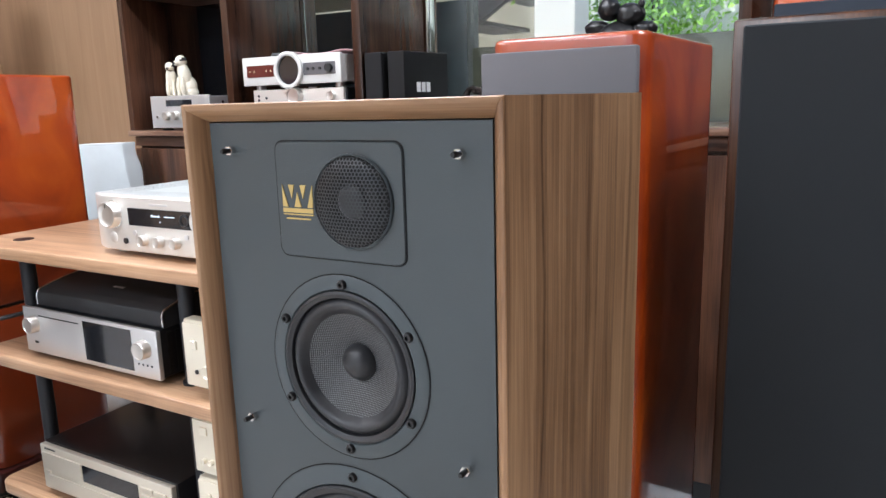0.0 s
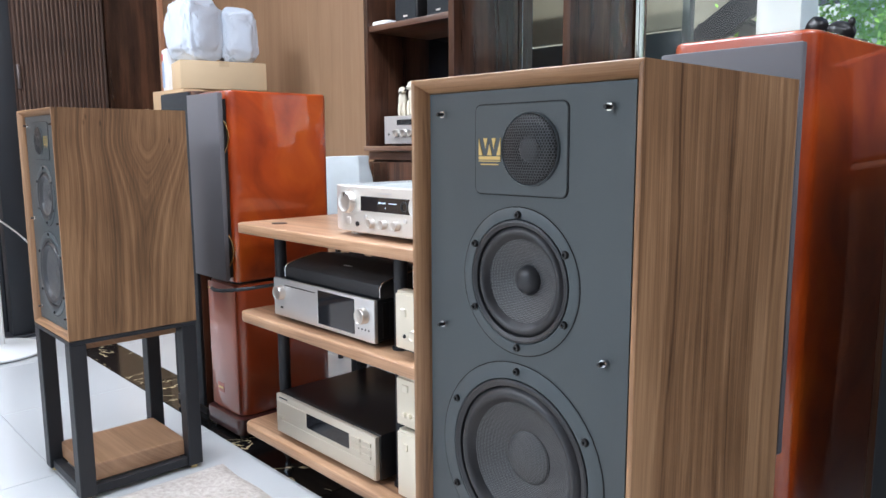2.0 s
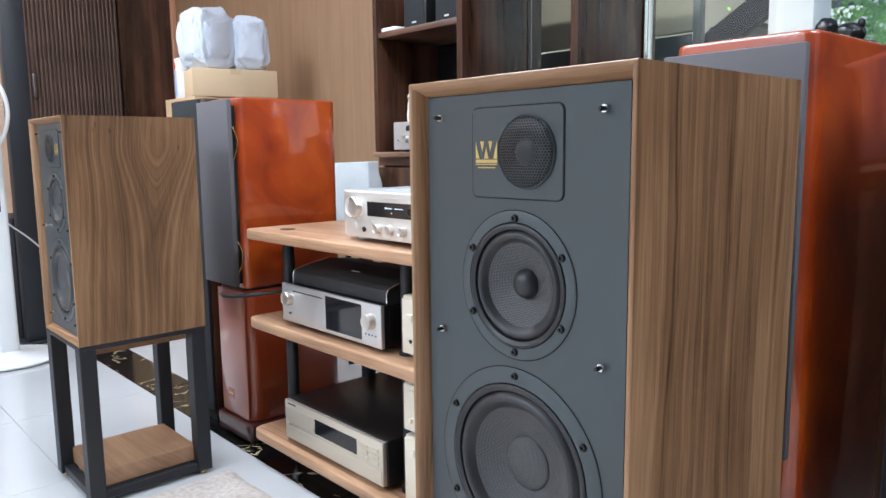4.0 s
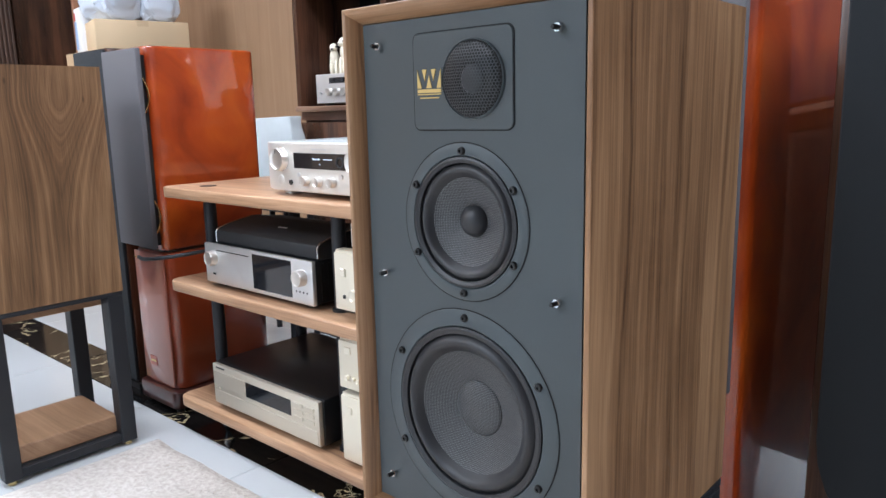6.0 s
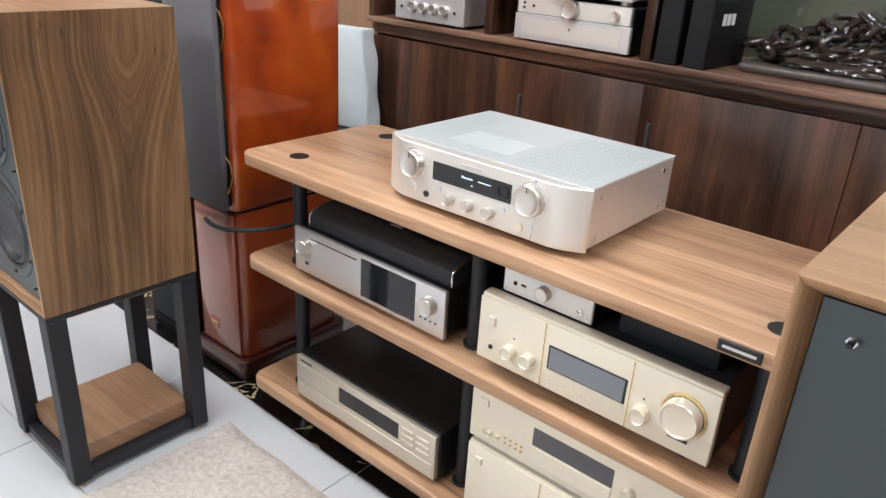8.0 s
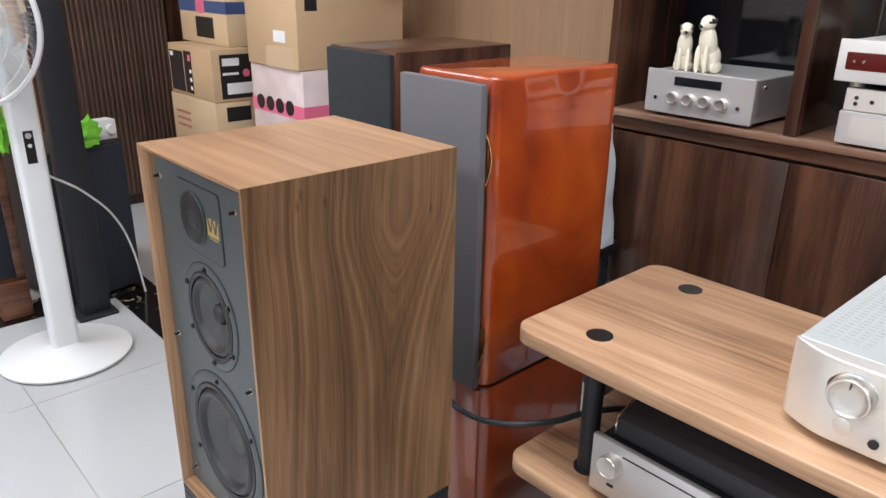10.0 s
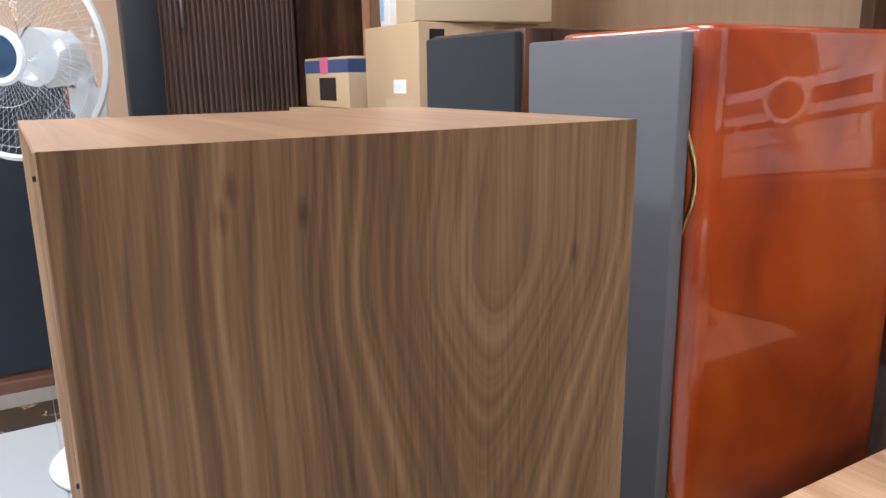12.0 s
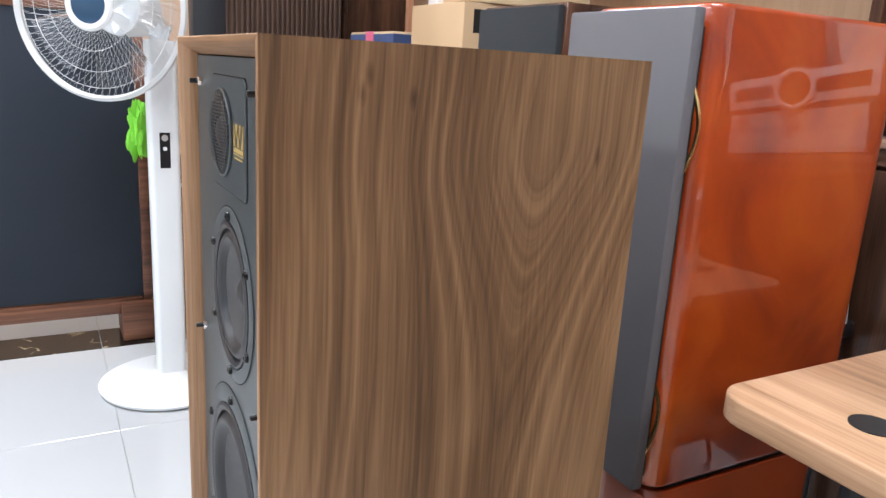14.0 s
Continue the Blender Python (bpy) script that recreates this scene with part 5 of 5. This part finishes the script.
# left stack: three cartons
c = carton("carton", "plain brown carton at the foot of a stack", (-3.93, 1.80, 0), (0.42, 0.36, 0.50), M_CARD)
c = carton("carton", "brown carton with faint red and black print", (-3.935, 1.79, 0.501), (0.43, 0.36, 0.212), M_CARD2)
side_panel_print(c, 0.215, -0.13, -0.02, 0.13, 0.19, M_INK)
for i in range(3):
    part("print_bar", box(-0.17, -0.03, -0.1808, -0.179, 0.13 - i * 0.03, 0.142 - i * 0.03), mat("faded_red_print", (0.42, 0.18, 0.13), 0.6), c)
c = carton("carton", "brown carton with black printed panels and white labels", (-3.925, 1.785, 0.714), (0.415, 0.35, 0.212), M_CARD)
fp = print_panel(c, -0.195, -0.060, -0.175, 0.015, 0.185, M_INK)
print_panel(fp, -0.17, -0.075, -0.1757, 0.035, 0.085, M_BLACKM)
part("print_bar", box(-0.188, -0.155, -0.1766, -0.175, 0.160, 0.178), M_PAPERW, fp)
fp = print_panel(c, -0.050, 0.02, -0.175, 0.015, 0.190, M_INK)
part("print_bar", box(-0.012, 0.012, -0.1766, -0.175, 0.150, 0.175), M_PINK, fp)
for i in range(3):
    part("print_bar", box(-0.005, 0.014, -0.1766, -0.175, 0.03 + i * 0.035, 0.045 + i * 0.035), M_PAPERW, fp)
fp = side_panel_print(c, 0.2075, -0.14, 0.165, 0.012, 0.190, M_INK)
part("print_bar", box(0.2080, 0.2094, -0.13, -0.055, 0.145, 0.175), M_PAPERW, fp)
part("print_bar", box(0.2080, 0.2094, -0.13, -0.06, 0.108, 0.118), M_PAPERW, fp)
part("print_dot", rod((0.2075, -0.025, 0.113), 0.016, 0.0018, "x", 20), M_PINK, fp)
part("label", box(0.2080, 0.2096, -0.115, 0.005, 0.030, 0.075), M_PAPERW, fp, "white paper label")
part("label", box(0.2080, 0.2096, 0.02, 0.10, 0.08, 0.155), M_PAPERW, fp, "white paper label")
c = carton("carton", "brown carton with a navy band and a picture panel", (-3.975, 1.86, 0.928), (0.44, 0.30, 0.185), M_CARD2)
part("band", box(-0.2206, 0.2206, -0.1507, 0.1507, 0.128, 0.176), M_BLUEP, c, "navy printed band")
part("label", box(-0.05, 0.03, -0.1518, -0.149, 0.125, 0.186), M_PINK, c, "pink label")
print_panel(c, -0.065, 0.10, -0.15, 0.025, 0.11, M_INK)
# right stack
M_FILM = mat("film_wrapped_white", (0.66, 0.55, 0.54), 0.2, bump=0.6, scale=20, vary=0.12, vscale=9)
c = carton("carton", "large brown carton at the foot of a stack", (-3.32, 1.90, 0), (0.38, 0.46, 0.55), M_CARD)
c = carton("carton", "white carton wrapped in clear film and pink tape", (-3.32, 1.895, 0.5515), (0.37, 0.45, 0.345), M_FILM)
for z in (0.17,):
    part("pink_band", box(-0.1862, 0.1862, -0.2262, 0.2262, z, z + 0.05), M_PINK, c, "pink packing tape")
for i in range(4):
    part("print_mark", lathe([(0, 0), (0.028, 0), (0.028, 0.002), (0, 0.0022)], (-0.12 + i * 0.07, -0.2258, 0.205), "y", 16), M_INK, c)
c = carton("carton", "large tan carton with taped label and a dark square mark", (-3.32, 1.895, 0.8985), (0.36, 0.47, 0.290), M_CARD)
side_panel_print(c, 0.18, -0.20, -0.15, 0.20, 0.27, M_INK)
part("label", box(0.02, 0.10, -0.2362, -0.234, 0.09, 0.13), M_PAPERW, c, "white paper label")
part("tape_patch", box(-0.04, 0.15, -0.2358, -0.234, 0.0, 0.075), M_TAPE, c)
side_panel_print(c, 0.18, -0.13, 0.02, 0.225, 0.235, M_TAPE)
c = carton("carton", "flat tan carton on top of a stack of boxes", (-3.235, 1.895, 1.190), (0.27, 0.42, 0.135), M_CARD2, -14)
bk = thing("white_packet", "white packet with a blue and red printed spine", "packet", (-3.385, 1.795, 1.190), -10)
part("packet", box(-0.05, 0.05, -0.06, 0.06, 0, 0.21, 0.004, 2), M_PAPERW, bk)
part("blue_stripe", box(-0.0508, -0.01, -0.0608, 0.0608, 0.02, 0.15), mat("pale_blue_print", (0.35, 0.5, 0.75), 0.5), bk)
part("red_stripe", box(-0.0508, -0.025, -0.0608, 0.0608, 0.155, 0.19), M_RED, bk)


def bag(at, size, seed, turn):
    b = bmesh.new()
    bmesh.ops.create_icosphere(b, subdivisions=5, radius=1)
    for v in b.verts:
        n = v.co.normalized()
        p = Vector([math.copysign(abs(c) ** 0.55, c) for c in n])
        cr = 0.10 * noise.noise(n * 2.3 + Vector((seed, 0, 0))) + 0.055 * abs(noise.noise(n * 7 + Vector((0, seed, 0)))) + 0.02 * noise.noise(n * 19)
        p *= 0.88 + cr
        v.co = Vector((p.x * size[0] / 2, p.y * size[1] / 2, max(0.0, (p.z + 0.88) * size[2] / 1.8)))
    return solid("plastic_bag", b, M_BAG, "crumpled white plastic bag lying on a carton", "plastic bag", at, turn, "plastic bags")


bag((-3.225, 1.830, 1.3262), (0.24, 0.27, 0.31), 1.0, 10)
bag((-3.195, 2.035, 1.3262), (0.21, 0.22, 0.28), 5.0, -12)

# white paper bag between the orange speaker and the cabinet
pb = bmesh.new()
add_prism(pb, [(-0.12, 0.0), (0.158, 0.0), (0.142, 0.19), (0.124, 0.323), (-0.10, 0.317)], -0.03, 0.03, 0.004, 2)
bmesh.ops.subdivide_edges(pb, edges=list(pb.edges), cuts=5, use_grid_fill=True)
for v in pb.verts:
    v.co.y += 0.012 * noise.noise(Vector((v.co.x * 14, 0, v.co.z * 11))) * (1 if v.co.y > 0 else -1)
    v.co.x += 0.006 * noise.noise(Vector((3, v.co.z * 16, v.co.y * 9)))
solid("paper_bag", pb, mat("pale_blue_white_paper", (0.62, 0.68, 0.70), 0.6, bump=0.5, scale=22, vary=0.06, vscale=9), "creased white paper bag standing on a black stool", "paper bag", (-2.05, 1.865, 0.550), 4)
st = thing("stool", "low black stool under a paper bag", "stool", (-2.05, 1.865, 0))
part("seat", slab(-0.15, 0.155, -0.08, 0.08, 0.520, 0.5495, 0.02, 0.004, 2), M_BLACK, st)
for x in (-0.13, 0.12):
    for y in (-0.08, 0.08):
        part("leg", rod((x, y * 0.7, 0), 0.012, 0.520, "z", 14), M_BLACKM, st)

# ---------------------------------------------------------------- fan, dark panel speaker, tower
fan = thing("pedestal_fan", "white pedestal fan with a clear cage and dark blue hub, off", "fan", (-3.31, 0.853, 0))
part("base", lathe([(0, 0.010), (0.10, 0.010), (0.205, 0.006), (0.207, 0.014), (0.185, 0.024), (0.06, 0.036), (0.045, 0.045), (0.0, 0.046)], (0, 0, 0), "z", 56), M_WHITEP, fan)
part("base_ring", lathe([(0, 0.0), (0.186, 0.0), (0.186, 0.006), (0, 0.006)], (0, 0, 0), "z", 48), M_BLACK, fan)
part("pole", slab(-0.030, 0.030, -0.042, 0.042, 0.04, 1.02, 0.016, 0.0), M_WHITEP, fan)
cp = part("control_panel", box(0.0302, 0.0316, -0.014, 0.014, 0.67, 0.77, 0.0004, 1), M_BLACK, fan, "black control strip")
part("button", rod((0.0312, 0, 0.755), 0.009, 0.0015, "x", 18), M_SILVER, cp)
part("button", rod((0.0312, 0, 0.725), 0.006, 0.0015, "x", 18), M_WHITEP, cp)
HX = Matrix.Translation((0.14, -0.161, 1.092)) @ Matrix.Rotation(radians(-38), 4, 'Z')


def on_head(bm):
    bmesh.ops.transform(bm, matrix=HX @ Matrix.Rotation(radians(90), 4, 'Z'), verts=bm.verts)
    return bm


def head(name, prof, n, material, label="", parent=None):
    return part(name, on_head(lathe(prof, (0, 0, 0), "y", n)), material, parent or fan, label)


neck = part("neck", tube([(0, 0, 1.0), (0.02, -0.015, 1.07), (0.06, -0.075, 1.105)], 0.026), M_WHITEP, fan)
head("motor", [(0, -0.20), (0.05, -0.20), (0.066, -0.185), (0.070, -0.12), (0.066, -0.075), (0.0, -0.07)], 36, M_WHITEP, "white motor housing")
hub = head("hub", [(0.062, 0.028), (0.064, 0.034), (0.058, 0.040), (0.047, 0.040), (0.046, 0.036)], 40, M_WHITEP, "white hub ring")
head("badge", [(0.0465, 0.0365), (0.03, 0.0385), (0, 0.039)], 36, mat("dark_blue_badge", (0.02, 0.06, 0.12), 0.15), "dark blue glossy badge", hub)
cage_r = 0.225
head("rim", [(cage_r, -0.022), (cage_r + 0.008, -0.012), (cage_r + 0.008, 0.0), (cage_r, 0.008), (cage_r - 0.006, -0.006), (cage_r, -0.022)], 64, M_WHITEP, "white cage rim")
wires = bmesh.new()
for i in range(72):
    a = 2 * math.pi * i / 72
    prev = None
    for sgn in (1, -1):
        pts = []
        for q in range(5):
            u = q / 4
            rr = 0.060 + (cage_r - 0.060) * u
            aa = a + 0.25 * (1 - u)
            d = (0.034 - 0.036 * u * u) if sgn > 0 else (-0.075 + 0.062 * u * u)
            pts.append(Vector((rr * math.cos(aa), -d, rr * math.sin(aa))))
        for p0, p1 in zip(pts, pts[1:]):
            t0 = (p1 - p0).normalized()
            s0 = t0.cross(Vector((0, 1, 0))).normalized() * 0.0003
            s1 = t0.cross(s0).normalized() * 0.0003
            va = [wires.verts.new(p0 + o) for o in (s0, s1, -s0, -s1)]
            vb2 = [wires.verts.new(p1 + o) for o in (s0, s1, -s0, -s1)]
            for j in range(4):
                wires.faces.new((va[j], va[(j + 1) % 4], vb2[(j + 1) % 4], vb2[j]))
for rr in (0.11, 0.16, 0.20):
    u = (rr - 0.060) / (cage_r - 0.060)
    add_lathe(wires, [(rr - 0.0005, 0.034 - 0.036 * u * u), (rr + 0.0005, 0.0345 - 0.036 * u * u)], (0, 0, 0), "y", 48)
part("cage", on_head(wires), M_WHITEP, fan, "fine pale wire cage")
for i in range(5):
    bl = bmesh.new()
    bmesh.ops.create_grid(bl, x_segments=8, y_segments=6, size=0.5)
    for v in bl.verts:
        u, w = v.co.x + 0.5, v.co.y
        rr = 0.04 + 0.155 * u
        aa = 2 * math.pi * i / 5 + w * (0.55 + 0.5 * u * (1.5 - u))
        v.co = Vector((rr * math.cos(aa), 0.02 + 0.030 * w, rr * math.sin(aa)))
    bmesh.ops.solidify(bl, geom=list(bl.faces), thickness=0.0016)
    part("blade", on_head(bl), M_CLEAR, fan, "clear plastic blade")
solid("extension_lead", tube([(-3.33, 0.892, 0.62), (-3.50, 1.054, 0.482), (-3.60, 1.17, 0.335), (-3.63, 1.22, 0.20), (-3.64, 1.25, 0.004)], 0.004), M_WHITEP, "thin white lead hanging from the fan", "cable")


def panel_speaker(at, turn, w, h, label):
    s = thing("panel_speaker", label, "loudspeaker", at, turn, group="panel speakers")
    part("cloth", box(-w / 2 + 0.03, w / 2 - 0.03, 0.0, 0.03, 0.155, h - 0.03, 0.004, 2), M_NAVY, s, "dark navy stretched cloth")
    for x in (-w / 2, w / 2 - 0.032):
        part("stile", box(x, x + 0.032, -0.006, 0.04, 0.10, h, 0.004, 2), M_FRAME, s, "reddish-brown wood stile")
    part("top_rail", box(-w / 2 + 0.033, w / 2 - 0.033, -0.006, 0.04, h - 0.032, h, 0.004, 2), M_FRAME, s)
    part("bottom_rail", box(-w / 2 + 0.033, w / 2 - 0.033, -0.008, 0.045, 0.095, 0.150, 0.004, 2), M_FRAME, s)
    for x in (-w / 2 + 0.002, w / 2 - 0.107):
        part("foot", box(x, x + 0.105, -0.03, 0.14, 0.0, 0.140, 0.006, 2), M_FRAME, s, "reddish-brown wooden foot")
    return s


M_FRAME = wood("red_brown_frame", "x", (0.06, 0.022, 0.011), (0.14, 0.055, 0.028), (0.23, 0.10, 0.055), bands=0.8, rough=0.35)
panel_speaker((-3.74, 0.20, 0), 90, 1.32, 1.13, "wide dark navy panel speaker in a reddish-brown wood frame")
nb = thing("small_speaker", "navy-fronted speaker with an orange lacquered cabinet on the ledge", "loudspeaker", (0.030, 1.935, 0.9085))
part("cabinet", slab(0, 0.30, 0.012, 0.25, 0.003, 0.258, 0.02, 0.005, 2), M_LACQ, nb)
part("grille", box(0.004, 0.296, 0.0, 0.0115, 0.010, 0.246, 0.004, 2), M_NAVY, nb, "dark navy cloth grille")
for x in (0.03, 0.27):
    part("foot", rod((x, 0.05, 0), 0.012, 0.0035, "z", 14), M_RUBBER, nb)
    part("foot", rod((x, 0.21, 0), 0.012, 0.0035, "z", 14), M_RUBBER, nb)
tw = thing("tower_stand", "tall slim black metal tower", "stand", (-3.585, 1.035, 0))
part("column", box(-0.04, 0.04, -0.05, 0.05, 0.014, 2.0, 0.004, 2), M_BLACKM, tw)
part("base_plate", box(-0.07, 0.07, -0.075, 0.065, 0, 0.0135, 0.002, 1), M_BLACKM, tw)
sub = thing("subwoofer", "matt black box subwoofer with a cloth front", "subwoofer", (-3.70, 1.13, 0), 15)
part("cabinet", box(-0.36, 0.0, -0.15, 0.15, 0.012, 0.61, 0.005, 2), M_BLACKM, sub)
part("grille", box(0.0005, 0.012, -0.142, 0.142, 0.02, 0.60, 0.003, 2), M_NAVY, sub)
for x in (-0.33, -0.04):
    for y in (-0.12, 0.12):
        part("foot", rod((x, y, 0), 0.018, 0.0125, "z", 14), M_RUBBER, sub)
sk = thing("power_strip", "white double socket block with two round plugs", "power strip", (-3.78, 1.21, 0.6105), 15)
part("block", box(-0.03, 0.03, -0.055, 0.055, 0, 0.075, 0.005, 2), M_WHITEP, sk)
for y in (-0.026, 0.026):
    part("plug", rod((0.03, y, 0.04), 0.019, 0.018, "x", 20, 0.003), M_WHITEP, sk)


def rag(at, size, seed, turn):
    b = bmesh.new()
    bmesh.ops.create_icosphere(b, subdivisions=4, radius=1)
    for v in b.verts:
        n = v.co.normalized()
        v.co *= 0.75 + 0.5 * noise.noise(n * 2.2 + Vector((seed, 0, 0))) + 0.15 * noise.noise(n * 6)
        v.co = Vector((v.co.x * size[0] / 2, v.co.y * size[1] / 2, v.co.z * size[2] / 2))
    lo2 = min(v.co.z for v in b.verts)
    bmesh.ops.translate(b, vec=(0, 0, -lo2), verts=b.verts)
    return solid("green_cloth", b, M_GREEN, "bright lime green crumpled cloth", "cloth", at, turn, "green cloths")


rag((-3.66, 1.13, 0.6105), (0.06, 0.12, 0.11), 2.0, 0)
rag((-3.42, 0.80, 0.665), (0.07, 0.07, 0.20), 6.0, 20)
# foliage seen beyond the glass
fol = bmesh.new()
random.seed(9)
for i in range(9000):
    c0 = Vector((random.gauss(0.0, 0.27), random.gauss(0, 0.25), random.gauss(1.9, 0.55)))
    if c0.z < 0.5:
        continue
    e1 = Vector((random.uniform(-1, 1), random.uniform(-1, 1), random.uniform(-1, 1))).normalized()
    e2 = e1.orthogonal().normalized()
    q = [c0 + e1 * 0.026, c0 + e2 * 0.012, c0 - e1 * 0.026, c0 - e2 * 0.012]
    fol.faces.new([fol.verts.new(k) for k in q])
tree = thing("garden_tree", "bright green leafy tree in the yard", "tree", (-1.06, 5.3, 0))
part("crown", fol, mat("bright_leaves", (0.30, 0.60, 0.08), 0.5, vary=0.3, vscale=3), tree)
part("trunk", lathe([(0.05, -0.012), (0.04, 0.8), (0.025, 1.9), (0, 2.0)], (0.0, 0, 0), "z", 14), M_DARKWAL_Z, tree)

# ---------------------------------------------------------------- floor: tiles, marble border, rug
setting("floor", box(XL - 0.1, XR + 0.1, YF - 0.1, 2.47, -0.012, -0.0035), mat("pale_grout", (0.42, 0.43, 0.42), 0.8), "white polished tiles with thin grey joints", "floor")
T = 0.62
BX0, BX1, BY0, BY1 = -3.67, -3.86, 1.14, 1.31
floor_ob = bpy.data.objects["floor"]


def tile_mesh(x0, x1, y0, y1, material, name):
    me = bpy.data.meshes.new(name)
    b = box(x0, x1, y0, y1, -0.004, 0.0, 0.0012, 1)
    b.to_mesh(me)
    b.free()
    me.materials.append(material)
    return me


def spans(a, b, step, off):
    k = math.ceil((a - off) / step)
    cuts = [a]
    while off + k * step < b - 1e-4:
        if off + k * step > a + 0.02:
            cuts.append(off + k * step)
        k += 1
    return list(zip(cuts, cuts[1:] + [b]))


G = 0.0012
for zone in ((BX0, XR, YF, BY0), (XL, BX1, YF, BY0), (XL, XR, BY1, 2.45)):
    for x0, x1 in spans(zone[0], zone[1], T, -2.43):
        for y0, y1 in spans(zone[2], zone[3], T, 0.683):
            ob = new("tile", tile_mesh(x0 + G, x1 - G, y0 + G, y1 - G, M_TILE, "tile"))
            ob.parent = floor_ob
for x0, x1 in spans(BX0, XR, T, -2.43 + 1.25 - 0.62):
    ob = new("border_tile", tile_mesh(x0 + G, x1 - G, BY0 + G, BY1 - G, M_MARBLE, "border_tile"))
    ob.parent = floor_ob
ob = new("border_tile", tile_mesh(XL, BX0 - G, BY0 + G, BY1 - G, M_MARBLE, "border_tile"))
ob.parent = floor_ob
for y0, y1 in spans(YF, BY0, T, 0.683):
    ob = new("border_tile", tile_mesh(BX1 + G, BX0 - G, y0 + G, y1 - G, M_MARBLE, "border_tile"))
    ob.parent = floor_ob

# short-pile rug
rug = bmesh.new()
bmesh.ops.create_grid(rug, x_segments=150, y_segments=120, size=0.5)
for v in rug.verts:
    p = Vector((v.co.x * 2.1, v.co.y * 1.7, 0))
    edge = min(0.5 - abs(v.co.x), 0.5 - abs(v.co.y))
    p.x += 0.006 * noise.noise(Vector((p.y * 9, 1, 0)))
    p.y += 0.006 * noise.noise(Vector((p.x * 9, 5, 0)))
    p.z = 0.001 + (0.012 + 0.004 * noise.noise(p * 60) + 0.003 * noise.noise(p * 14)) * min(1, edge * 60)
    v.co = p
solid("rug", rug, M_RUG, "beige short-pile rug lying on the white tiles", "rug", (-1.545 + 1.05, 1.045 - 0.85, 0), 0)
